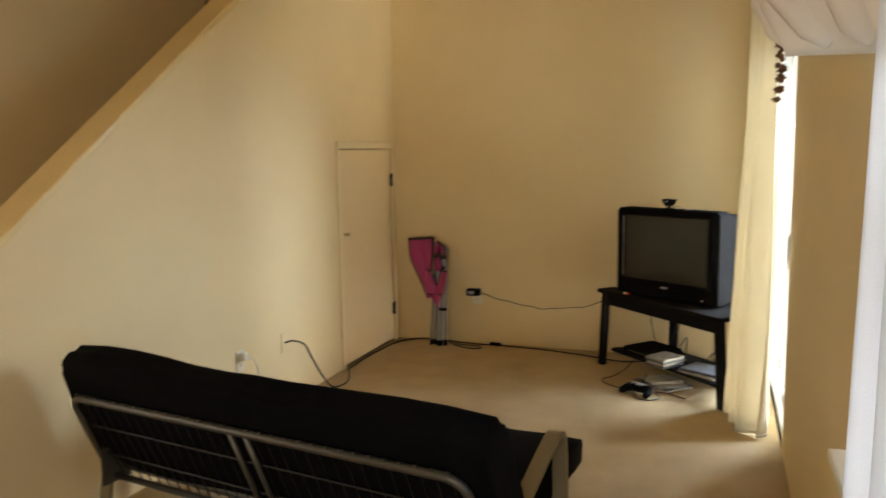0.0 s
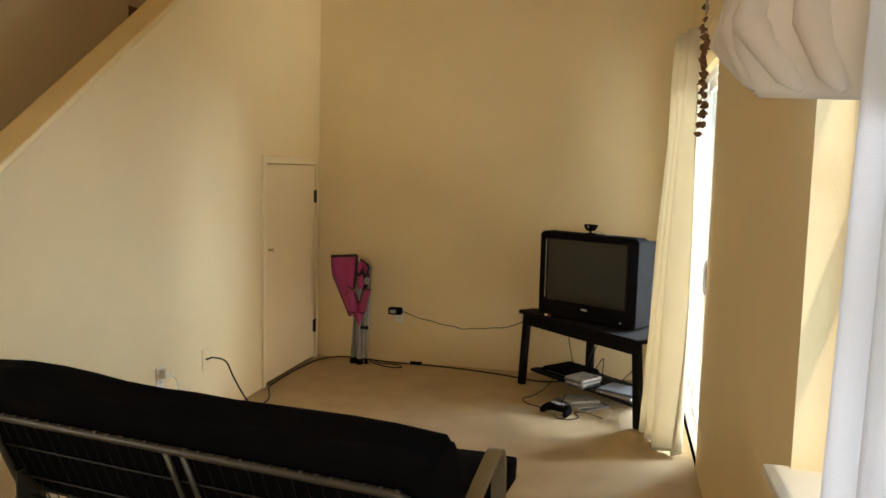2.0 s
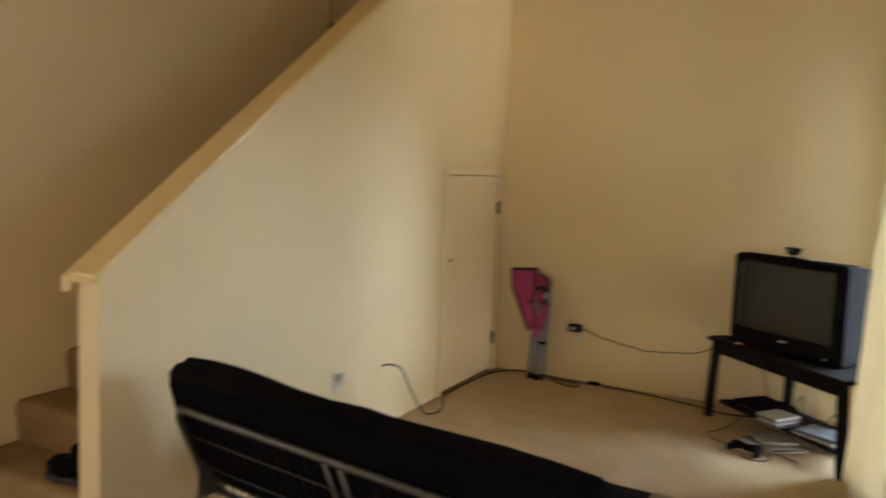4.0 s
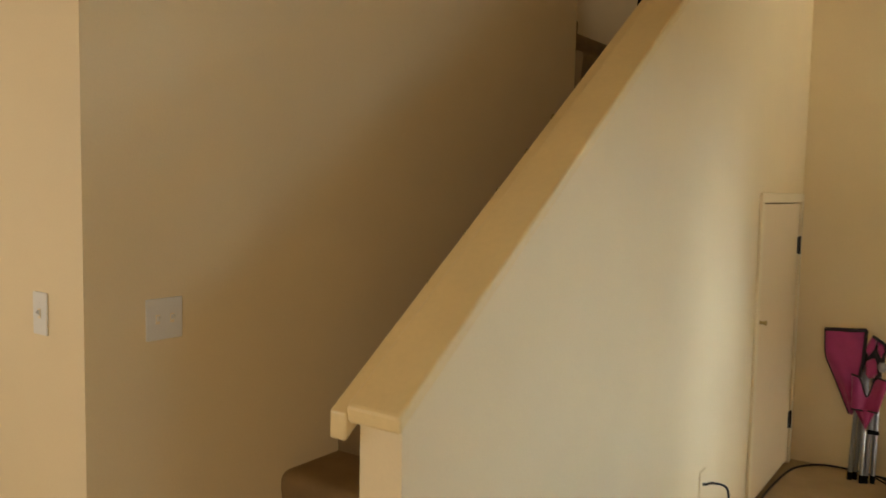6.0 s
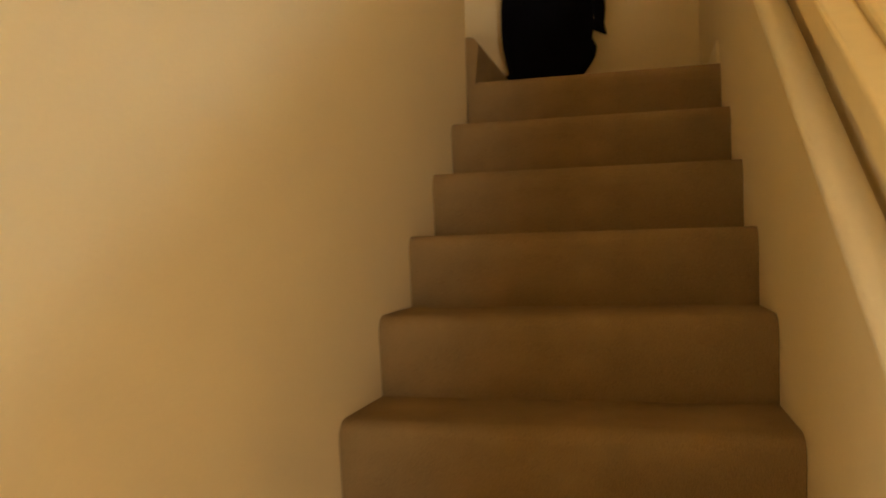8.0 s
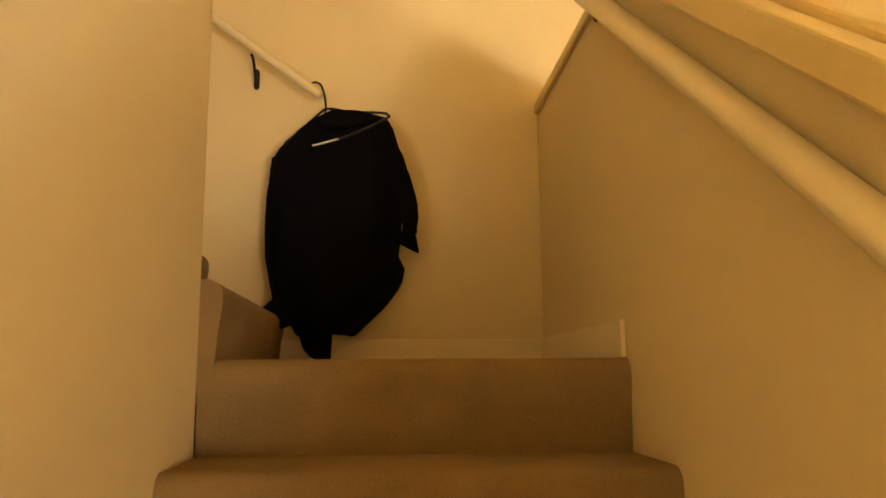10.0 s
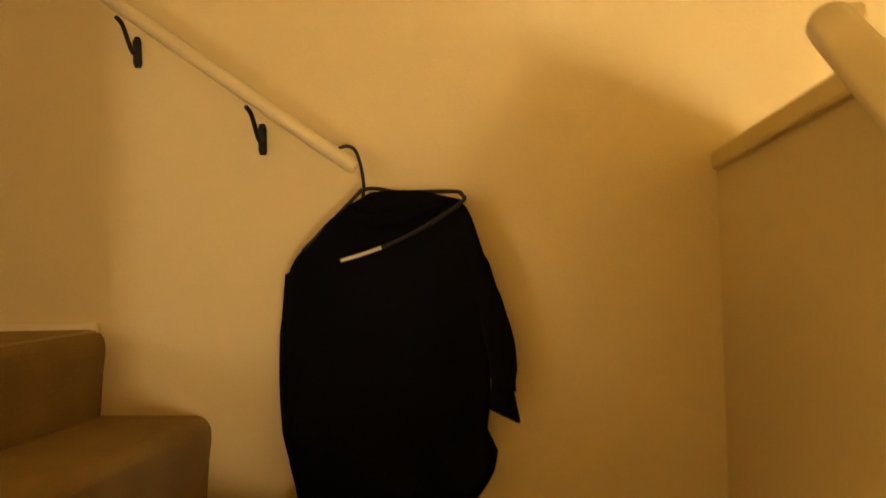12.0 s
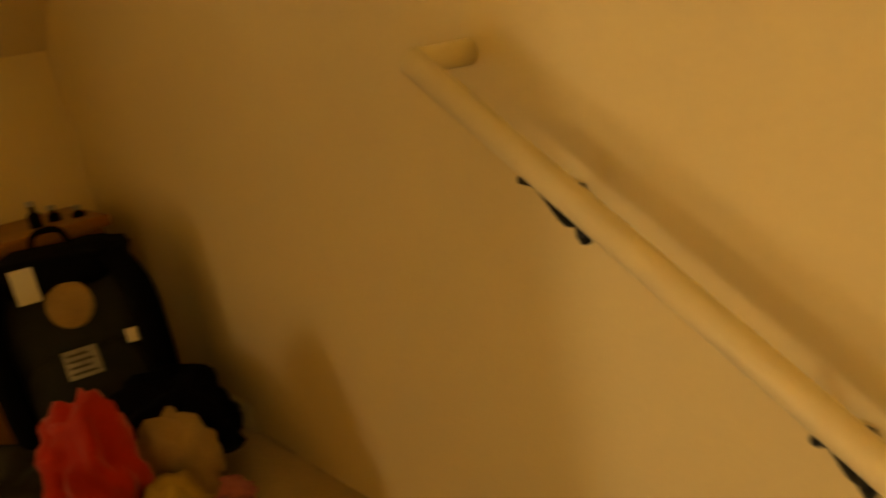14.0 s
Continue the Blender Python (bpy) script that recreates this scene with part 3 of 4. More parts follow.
# webcam on top
wc = thing("webcam", TS @ pose(LEN / 2 + 0.01, 0.085, TZ + th), "small black motion sensor camera on the television", "webcam")
part("base", boxm(-0.03, 0.03, -0.018, 0.025, 0, 0.010, bevel=0.003), BLACKP, wc)
part("neck", tubem([(0, 0, 0.008), (0, 0, 0.03)], 0.008, 8), BLACKP, wc)
part("head", prism(bmesh.new(), [(-0.018, 0.024), (0.018, 0.024), (0.043, 0.052), (0.043, 0.064), (-0.043, 0.064), (-0.043, 0.052)], "y", -0.02, 0.02, bevel=0.003), BLACKP, wc)
part("lens", tubem([(0, -0.019, 0.05), (0, -0.024, 0.05)], 0.007, 12), GREYPL, wc)
cord("thin grey cord behind the little camera", [TS @ Vector((LEN / 2 + 0.03, 0.1, TZ + th + 0.012)), TS @ Vector((LEN / 2 + 0.06, 0.11, TZ + th + 0.022)), TS @ Vector((LEN / 2 + 0.09, 0.14, TZ + th + 0.004)), TS @ Vector((LEN / 2 + 0.10, 0.22, TZ + th - 0.0))], 0.0025, GREYPL)
small = thing("memory_stick", TS @ pose(0.25, 0.005, TZ + 0.001), "small red and white stick on the stand's edge", "usb stick")
part("body", boxm(-0.022, 0.005, -0.008, 0.008, 0, 0.012, bevel=0.002), WHITEP, small)
part("cap", boxm(0.005, 0.024, -0.008, 0.008, 0, 0.012, bevel=0.002), REDPL, small)
# console on the shelf, papers, game cases, pad
con = thing("game_console", TS @ pose(0.27, 0.21, 0.115, 0, 0, 4), "flat black game console on the low shelf", "game console")
part("body", prism(bmesh.new(), [(-0.15, 0), (0.15, 0), (0.15, 0.022), (0.13, 0.042), (-0.13, 0.042), (-0.15, 0.022)], "y", -0.125, 0.125, bevel=0.005), BLACKP, con)
part("slot", boxm(-0.10, 0.07, -0.1265, -0.1245, 0.016, 0.020), DARKP, con)
part("lamp", boxm(0.10, 0.106, -0.127, -0.1245, 0.018, 0.022), GREYPL, con)


def flat_stack(name, m, sizes, label, category, piece):
    st = thing(name, m, label, category)
    z = 0.0
    for i, (w, d, h, mat, rot) in enumerate(sizes):
        bm = boxm(-w / 2, w / 2, -d / 2, d / 2, z, z + h, bevel=min(0.002, h * 0.3))
        bmesh.ops.rotate(bm, cent=(0, 0, 0), matrix=Matrix.Rotation(radians(rot), 3, "Z"), verts=bm.verts)
        part(piece, bm, mat, st)
        z += h + 0.0004
    return st


flat_stack("case_stack", TS @ pose(0.52, 0.09, 0.1155, 0, 0, 5), [(0.15, 0.18, 0.014, PAPERB, 0), (0.14, 0.18, 0.014, PAPER, 6), (0.15, 0.18, 0.014, PAPERB, -4), (0.15, 0.18, 0.013, PAPER, 3)],
           "small stack of game cases on the shelf", "game cases", "case")
flat_stack("magazines", TS @ pose(0.54, 0.06, 0.001, 0, 0, -4), [(0.30, 0.22, 0.007, PAPER, 0), (0.29, 0.21, 0.006, PAPERB, 9), (0.26, 0.19, 0.006, PAPER, -8), (0.14, 0.2, 0.016, PAPER, -14)],
           "creased magazines spread under the stand", "magazines", "magazine")
flat_stack("magazines", TS @ pose(0.79, 0.17, 0.1155, 0, 0, 8), [(0.26, 0.2, 0.014, PAPER, 0), (0.25, 0.19, 0.016, PAPERB, 7)],
           "dark covered magazines on the low shelf", "magazines", "magazine")

pad = thing("game_controller", pose(2.91, 3.79, 0.002, 0, 0, -28) @ Matrix.Diagonal((1.2, 1.2, 1.25, 1)), "black game controller with two sticks on the carpet", "game controller")
bm = bmesh.new()
blob(bm, (0, 0, 0.028), 0.055, 0.03, 0.018, 1, 0.02, power=0.8)
part("body", bm, BLACKP, pad, smooth=True)
for s in (-1, 1):
    part("grip", tubem(smooth_path([(s * 0.045, 0.01, 0.028), (s * 0.062, -0.02, 0.024), (s * 0.068, -0.06, 0.016)], 4), [0.022, 0.022, 0.021, 0.020, 0.019, 0.018, 0.017, 0.016, 0.012], 10), BLACKP, pad, smooth=True)
    st = part("stick", tubem([(s * 0.026, -0.016, 0.04), (s * 0.026, -0.016, 0.052)], 0.005, 8), BLACKP, pad)
    part("stick_cap", tubem([(s * 0.026, -0.016, 0.052), (s * 0.026, -0.016, 0.057)], 0.011, 12), GREYPL, st)
part("panel", boxm(-0.018, 0.018, -0.012, 0.014, 0.045, 0.0475, bevel=0.001), GREYPL, pad, "grey middle panel with small buttons")
cord("black controller cord curling on the carpet", [(2.86, 3.83, 0.03), (2.80, 3.86, 0.008), (2.70, 3.93, 0.005), (2.66, 4.02, 0.005), (2.72, 4.12, 0.005), (2.78, 4.2, 0.03), (2.83, 4.27, 0.08)], 0.0032)
cord("black cord loop in front of the stand", [(2.88, 3.76, 0.006), (2.90, 3.69, 0.005), (2.98, 3.68, 0.005), (3.03, 3.74, 0.005), (3.0, 3.82, 0.006), (3.06, 3.84, 0.005), (3.17, 3.76, 0.005)], 0.003)
for i, pts in enumerate(([(0.10, 0.32, 0.50), (0.11, 0.33, 0.3), (0.17, 0.33, 0.12)], [(0.25, 0.34, 0.5), (0.33, 0.36, 0.34), (0.30, 0.33, 0.16)],
                         [(0.50, 0.36, 0.5), (0.42, 0.38, 0.38), (0.33, 0.38, 0.30), (0.30, 0.37, 0.14)], [(0.33, 0.38, 0.14), (0.45, 0.33, 0.24), (0.52, 0.26, 0.13), (0.60, 0.24, 0.12)],
                         [(0.42, 0.3, 0.13), (0.55, 0.22, 0.17), (0.62, 0.3, 0.13)], [(0.72, 0.34, 0.45), (0.70, 0.36, 0.25), (0.62, 0.33, 0.13)],
                         [(0.40, 0.05, 0.02), (0.48, -0.02, 0.05), (0.52, -0.1, 0.012), (0.45, -0.14, 0.01)])):
    cord("tangled black cord behind the television stand", [TS @ Vector(p) for p in pts], 0.0032)


# ---------------------------------------------------------------- folded camp chair
ch = thing("folding_chair", pose(1.262, 4.60, 0) @ Matrix.Diagonal((1.06, 1, 1.035, 1)), "folded magenta camp chair with grey legs leaning in the corner", "folding chair")
legs = (((0.045, -0.03, 0.012), (0.062, 0.06, 0.74)), ((0.066, -0.01, 0.012), (0.085, 0.07, 0.70)), ((0.100, -0.05, 0.012), (0.088, 0.04, 0.62)), ((0.118, -0.04, 0.012), (0.13, 0.05, 0.72)),
        ((0.146, -0.02, 0.012), (0.142, 0.06, 0.70)), ((0.108, 0.0, 0.012), (0.075, 0.03, 0.56)))
for a, b in legs:
    leg = part("leg", tubem([a, b], 0.0115, 10), TUBEG, ch)
    part("foot", tubem([(a[0], a[1], 0.0), a, (a[0] + (b[0] - a[0]) * 0.05, a[1], 0.04)], 0.0125, 10), BLACKP, leg)
part("joint", tubem([(0.112, -0.045, 0.268), (0.165, -0.04, 0.268)], 0.011, 8), BLACKP, ch)


def edge_at(rows, z):
    # straight runs between (height, place) rows, from the top down
    for (za, a), (zb, b) in zip(rows, rows[1:]):
        if z >= zb:
            return a + (b - a) * (za - z) / (za - zb)
    return rows[-1][1]


def back_fn(u, v):
    # the flat backrest, square above and folded to a point below
    z = 0.347 + v * 0.433
    xl = edge_at(((0.79, -0.096), (0.637, -0.092), (0.50, -0.034), (0.34, 0.030)), z)
    xr = edge_at(((0.79, 0.086), (0.637, 0.080), (0.50, 0.062), (0.34, 0.046)), z)
    fold = 0.035 * max(0.0, 0.637 - z - 0.10 * u) / 0.3
    return (xl + u * (xr - xl), -0.075 + fold - 0.014 * math.sin(math.pi * u) + 0.006 * math.sin(u * 9 + z * 14), z + 0.014 * u * v)


part("back_panel", sheet(back_fn, 14, 22, 0.004), PINK, ch, smooth=True)
part("edging", tubem([Vector(back_fn(i / 10, 0.99)) + Vector((0, -0.003, 0)) for i in range(11)], 0.0095, 8), PINKD, ch, "black edging")
part("edging", tubem([Vector(back_fn(1.0, 0.45 + 0.54 * i / 8)) + Vector((0.002, -0.003, 0)) for i in range(9)], 0.0085, 8), PINKD, ch, "black edging")
part("edging", tubem([Vector(back_fn(0.0, i / 8)) + Vector((-0.001, -0.002, 0)) for i in range(9)], 0.0032, 6), PINKD, ch, "black edging")


def seat_fn(u, v):
    # the seat hangs between the legs, its top edge in two lobes
    top = 0.565 - 0.11 * math.exp(-((u - 0.42) / 0.13) ** 2) - 0.008 * u
    z = 0.385 + v * (top - 0.385)
    xl, xr = 0.042 - 0.004 * v, 0.160 + 0.042 * v
    return (xl + u * (xr - xl), -0.105 - 0.022 * math.sin(u * 8.2 + 0.4) * (0.3 + v) + 0.01 * v, z)


def tail_fn(u, v):
    # slack cloth that gathers to a point under the seat
    w = 0.10 * (1 - 0.93 * v)
    return (0.052 + 0.052 * v + u * w, -0.10 + 0.03 * v + 0.008 * math.sin(u * 9), 0.395 - 0.105 * v)


part("seat_panel", sheet(seat_fn, 20, 12, 0.004), PINK, ch, smooth=True)
part("seat_tail", sheet(tail_fn, 8, 8, 0.003), PINK, ch, smooth=True)
part("edging", tubem([Vector(seat_fn(i / 20, 1.0)) + Vector((0, -0.003, 0)) for i in range(21)], 0.005, 6), PINKD, ch, "black edging")
part("edging", tubem([Vector(seat_fn(i / 12, 0.02)) + Vector((0, -0.003, 0)) for i in range(13)], 0.0045, 6), PINKD, ch, "black edging")
for i, (cx, cz, rx, rz, tilt_deg) in enumerate(((0.112, 0.715, 0.017, 0.050, 14), (0.158, 0.705, 0.018, 0.042, -12), (0.118, 0.60, 0.026, 0.05, 0))):
    bm = blob(bmesh.new(), (0, 0, 0), rx, 0.02, rz, 3 + i, 0.35, 2.2)
    bmesh.ops.transform(bm, matrix=pose(cx, -0.075 - 0.006 * i, cz, 0, tilt_deg, 0), verts=bm.verts)
    part("arm_rest", bm, PINK, ch, smooth=True)
part("strap", tubem(smooth_path([(0.118, -0.09, 0.765), (0.145, -0.10, 0.750), (0.176, -0.095, 0.72), (0.165, -0.09, 0.66), (0.150, -0.08, 0.575)], 4), 0.007, 6), PINKD, ch, "black strap")
part("mesh_pocket", blob(bmesh.new(), (0.128, -0.055, 0.64), 0.042, 0.025, 0.095, 12, 0.3), PINKD, ch, "black mesh pocket", True)
part("cup_net", blob(bmesh.new(), (0.165, -0.085, 0.615), 0.019, 0.018, 0.026, 9, 0.3), GREYPL, ch, "grey mesh cup pocket", True)


# ---------------------------------------------------------------- futon sofa
FUT = pose(2.013, 1.615, 0, 0, 0, -9.4)
fu = thing("futon_sofa", FUT, "black futon sofa on a grey steel frame seen from behind", "sofa")
FL = 0.90
tilt = Matrix.Translation((0, -0.215, 0.292)) @ Matrix.Rotation(radians(24), 4, "X")


def mattress(bm, w, d, h, m, seed, seam):
    bmesh.ops.create_cube(bm, size=1)
    bmesh.ops.subdivide_edges(bm, edges=bm.edges[:], cuts=11, use_grid_fill=True)
    for v in bm.verts:
        p = v.co * 2
        rr = 1 - 0.16 * (abs(p.y) ** 6 * abs(p.z) ** 6) - 0.03 * abs(p.x) ** 8
        q = Vector((p.x * w / 2 * (1 - 0.02 * abs(p.z) ** 6), p.y * d / 2 * rr, p.z * h / 2 * rr * (1 - 0.05 * abs(p.x) ** 10)))
        q += Vector((0, 0.012, 0.010)) * noise.noise(Vector((p.x * 3, p.y * 2, p.z * 2 + seed)))
        q.z -= 0.022 * (1 - p.x * p.x) * max(0, p.z)
        q.z -= 0.018 * math.exp(-((q.x - seam) / 0.03) ** 2) * max(0, p.z)
        q.z -= 0.010 * (p.x + 1) * max(0, p.z)
        v.co = m @ q
    return bm


bm = mattress(bmesh.new(), 2 * FL - 0.105, 0.15, 0.525, tilt @ Matrix.Translation((0.012, 0.0, 0.258)), 2.0, 0.12)
part("back_mattress", bm, BLACKF, fu, smooth=True)
bm = mattress(bmesh.new(), 2 * FL - 0.19, 0.74, 0.16, Matrix.Translation((0, 0.10, 0.36)), 5.0, 0.1)
part("seat_mattress", bm, BLACKF, fu, smooth=True)
yb = -0.098


def on_back(x, z, off=0.0):
    return tilt @ Vector((x, yb + off, z))


# rounded steel back frame
corner = []
w, z0, z1, rr = FL - 0.10, -0.02, 0.375, 0.07
for cx, cz, a0 in ((-w + rr, z1 - rr, 180), (w - rr, z1 - rr, 90)):
    for i in range(7):
        a = radians(a0 - i * 15)
        corner.append(on_back(cx + rr * math.cos(a), cz + rr * math.sin(a)))
part("back_frame", tubem([on_back(-w, z0)] + corner + [on_back(w, z0)], 0.0135, 12), FRAMEM, fu, "grey steel tube back frame", True)
part("lower_rail", tubem([on_back(-w, z0 + 0.01), on_back(w, z0 + 0.01)], 0.013, 10), FRAMEM, fu, smooth=True)
for x in (-0.033, 0.033):
    part("centre_bar", tubem([on_back(x, z0), on_back(x, z1)], 0.010, 10), FRAMEM, fu, smooth=True)
for z in (0.10, 0.24):
    part("cross_wire", tubem([on_back(-w + 0.01, z, 0.006), on_back(w - 0.01, z, 0.006)], 0.0035, 6), WIREM, fu)
nw = 32
for i in range(1, nw):
    x = -w + 2 * w * i / nw
    if abs(x) < 0.045:
        continue
    wv = part("mesh_wire", tubem([on_back(x, z0, 0.012), on_back(x, z1 + 0.010, 0.012)], 0.0022, 5), WIREM, fu)
    part("wire_end", boxm(-0.006, 0.006, -0.004, 0.004, -0.003, 0.005), FRAMEM, wv).matrix_local = Matrix.Translation(on_back(x, z1 + 0.014, 0.0))
for s in (-1, 1):
    xs = s * (FL - 0.068)
    arch = smooth_path([(0, -0.34, 0.0), (0, -0.31, 0.22), (0, -0.22, 0.39), (0, -0.08, 0.47), (0, 0.05, 0.53), (0, 0.105, 0.548), (0, 0.145, 0.53), (0, 0.165, 0.46), (0, 0.172, 0.2), (0, 0.175, 0.0)], 5)
    inner = []
    for i, p in enumerate(arch):
        d = (arch[min(i + 1, len(arch) - 1)] - arch[max(i - 1, 0)]).normalized()
        inner.append((p.y + d.z * 0.02, p.z - d.y * 0.02))
    bm = bmesh.new()
    for k in range(len(arch) - 1):
        a, b, c, e = (arch[k].y, arch[k].z), (arch[k + 1].y, arch[k + 1].z), inner[k + 1], inner[k]
        prism(bm, [a, b, c, e], "x", xs - 0.024, xs + 0.024)
    bmesh.ops.remove_doubles(bm, verts=bm.verts, dist=0.0004)
    part("arm", bm, ARMM, fu, "broad flat olive painted steel arm")
    part("arm_brace", tubem([(xs, -0.30, 0.27), (xs, 0.16, 0.27)], 0.012, 8), FRAMEM, fu, smooth=True)
    part("hinge_plate", boxm(xs - s * 0.05 - 0.004, xs - s * 0.05 + 0.004, -0.36, -0.24, 0.22, 0.36, bevel=0.002), FRAMEM, fu)
for y in (-0.26, 0.16):
    part("seat_rail", tubem([(-FL + 0.09, y, 0.27), (FL - 0.09, y, 0.27)], 0.016, 10), FRAMEM, fu, smooth=True)


# ---------------------------------------------------------------- sliding door with curtain
sd = thing("door_2", pose(0, 0, 0), "white aluminium sliding glass patio door, shut", "sliding door", kind="structure")
fx0, fx1 = XE + 0.035, XE + 0.125
for y0, y1, z0, z1 in ((DY0, DY0 + 0.045, 0, DZ1), (DY1 - 0.045, DY1, 0, DZ1), (DY0 + 0.045, DY1 - 0.045, DZ1 - 0.05, DZ1)):
    part("frame", boxm(fx0, fx1, y0, y1, z0, z1, bevel=0.003), ALU, sd)
part("track", boxm(fx0 - 0.02, fx1, DY0 + 0.002, DY1 - 0.002, 0, 0.028, bevel=0.003), ALU, sd)
ym = (DY0 + DY1) / 2
for y0, y1, x in ((DY0 + 0.047, ym + 0.03, fx0 + 0.008), (ym - 0.03, DY1 - 0.047, fx0 + 0.048)):
    p = part("panel", boxm(x, x + 0.032, y0, y0 + 0.05, 0.03, DZ1 - 0.052, bevel=0.002), ALU, sd)
    part("stile", boxm(x, x + 0.032, y1 - 0.05, y1, 0.03, DZ1 - 0.052, bevel=0.002), ALU, p)
    part("bottom_rail", boxm(x, x + 0.032, y0 + 0.05, y1 - 0.05, 0.03, 0.10, bevel=0.002), ALU, p)
    part("top_rail", boxm(x, x + 0.032, y0 + 0.05, y1 - 0.05, DZ1 - 0.11, DZ1 - 0.052, bevel=0.002), ALU, p)
    gl = part("pane", boxm(x + 0.013, x + 0.018, y0 + 0.045, y1 - 0.045, 0.095, DZ1 - 0.105), GLASS, p)
    gl.visible_shadow = False
part("pull_handle", tubem(smooth_path([(fx0 + 0.008, DY0 + 0.075, 0.86), (fx0 - 0.03, DY0 + 0.075, 0.875), (fx0 - 0.035, DY0 + 0.075, 0.95), (fx0 - 0.03, DY0 + 0.075, 1.025), (fx0 + 0.008, DY0 + 0.075, 1.04)], 5), 0.009, 8), ALU, sd, "white pull handle", True)
part("lock_plate", boxm(fx0 + 0.002, fx0 + 0.008, DY0 + 0.05, DY0 + 0.09, 0.84, 1.06, bevel=0.002), GREYPL, sd)
part("strike", boxm(XE - 0.003, XE + 0.03, DY0 - 0.003, DY0 + 0.001, 0.92, 1.02), GREYPL, sd)

rod = thing("curtain_rod", pose(0, 0, 0), "cream painted curtain rod over the sliding door", "curtain rod")
CRZ = 2.15
part("rod", tubem([(3.565, 2.80, CRZ), (3.565, 4.66, CRZ)], 0.010, 10), TRIM, rod, smooth=True)
for y in (2.84, 4.60):
    part("bracket", tubem([(XE, y, CRZ), (3.565, y, CRZ)], 0.007, 8), TRIM, rod)


def curtain_fn(u, v):
    # gathered panel, wider and looser towards the floor
    y = 3.20 + u * (0.455 + 0.05 * (1 - v))
    amp = 0.035 + 0.028 * (1 - v)
    x = 3.555 - 0.03 * (1 - v) - 0.10 * u * (1 - 0.35 * v) + amp * math.sin(u * 22 + 0.6 * math.sin(v * 3)) + 0.008 * math.sin(u * 47 + v * 5)
    z = 0.012 + v * (CRZ + 0.035 - 0.012) + 0.012 * math.sin(u * 22) * (1 - v)
    return (x, y, z)


cu = thing("curtain", pose(0, 0, 0), "cream cotton curtain gathered at one side of the sliding door", "curtain")
part("panel", sheet(curtain_fn, 90, 24, 0.003), CURT, cu, smooth=True)

def unseen_shade_panel_fn(u, v):
    # unseen panel pushed back to the corner, added to shade television and north wall
    return (3.565 + 0.035 * math.sin(u * 26 + 0.5 * math.sin(v * 3)), 4.16 + u * 0.50, 0.012 + v * (CRZ + 0.02))


part("panel", sheet(unseen_shade_panel_fn, 60, 10, 0.003), CURT, cu, smooth=True)
part("hem", tubem([Vector(curtain_fn(i / 60, 0.004)) + Vector((0, 0, 0.004)) for i in range(61)], 0.005, 5), CURT, cu)

# hanging pods by the curtain rod
orn = thing("hanging_pods", pose(3.56, 2.98, 0), "two strings of brown dried pods hanging from the curtain rod", "wall ornament")
part("clip", prism(bmesh.new(), [(-0.03, 2.20), (0.03, 2.20), (0.045, 2.28), (-0.015, 2.26)], "x", -0.004, 0.004), GREYPL, orn)
rnd = random.Random(4)
for s, (zt, zb, yo) in enumerate(((2.24, 1.64, 0.03), (2.06, 1.68, -0.075))):
    part("string", tubem([(0, yo, zt), (0.004, yo, zb)], 0.0015, 5), HORN, orn)
    z = zt - 0.01
    while z > zb:
        bm = bmesh.new()
        blob(bm, (rnd.uniform(-0.008, 0.008), yo + rnd.uniform(-0.014, 0.014), z), rnd.uniform(0.012, 0.02), rnd.uniform(0.014, 0.024), rnd.uniform(0.012, 0.022), rnd.random() * 9, 0.9, 1.6, 2)
        part("pod", bm, HORN, orn, smooth=True)
        z -= rnd.uniform(0.034, 0.056)

# ---------------------------------------------------------------- window, sill, valance, sheer
wi = thing("window_1", pose(0, 0, 0), "white framed window beside the sliding door", "window", kind="structure")
wx0, wx1 = XE + 0.10, XE + 0.15
for y0, y1, z0, z1 in ((WY0, WY0 + 0.045, WZ0, WZ1), (WY1 - 0.045, WY1, WZ0, WZ1), (WY0 + 0.045, WY1 - 0.045, WZ1 - 0.045, WZ1), (WY0 + 0.045, WY1 - 0.045, WZ0, WZ0 + 0.045),
                       (WY0 + 0.045, WY1 - 0.045, 1.40, 1.45)):
    part("window_frame", boxm(wx0, wx1, y0, y1, z0, z1, bevel=0.003), ALU, wi)
for z0, z1 in ((WZ0 + 0.045, 1.40), (1.45, WZ1 - 0.045)):
    gl = part("pane", boxm(wx0 + 0.02, wx0 + 0.025, WY0 + 0.045, WY1 - 0.045, z0, z1), GLASS, wi)
    gl.visible_shadow = False
part("window_sill", boxm(XE - 0.06, wx0 - 0.001, WY0 - 0.03, WY1 + 0.025, WZ0 - 0.022, WZ0 + 0.003, bevel=0.005), WHITEP, wi, "white painted window sill")


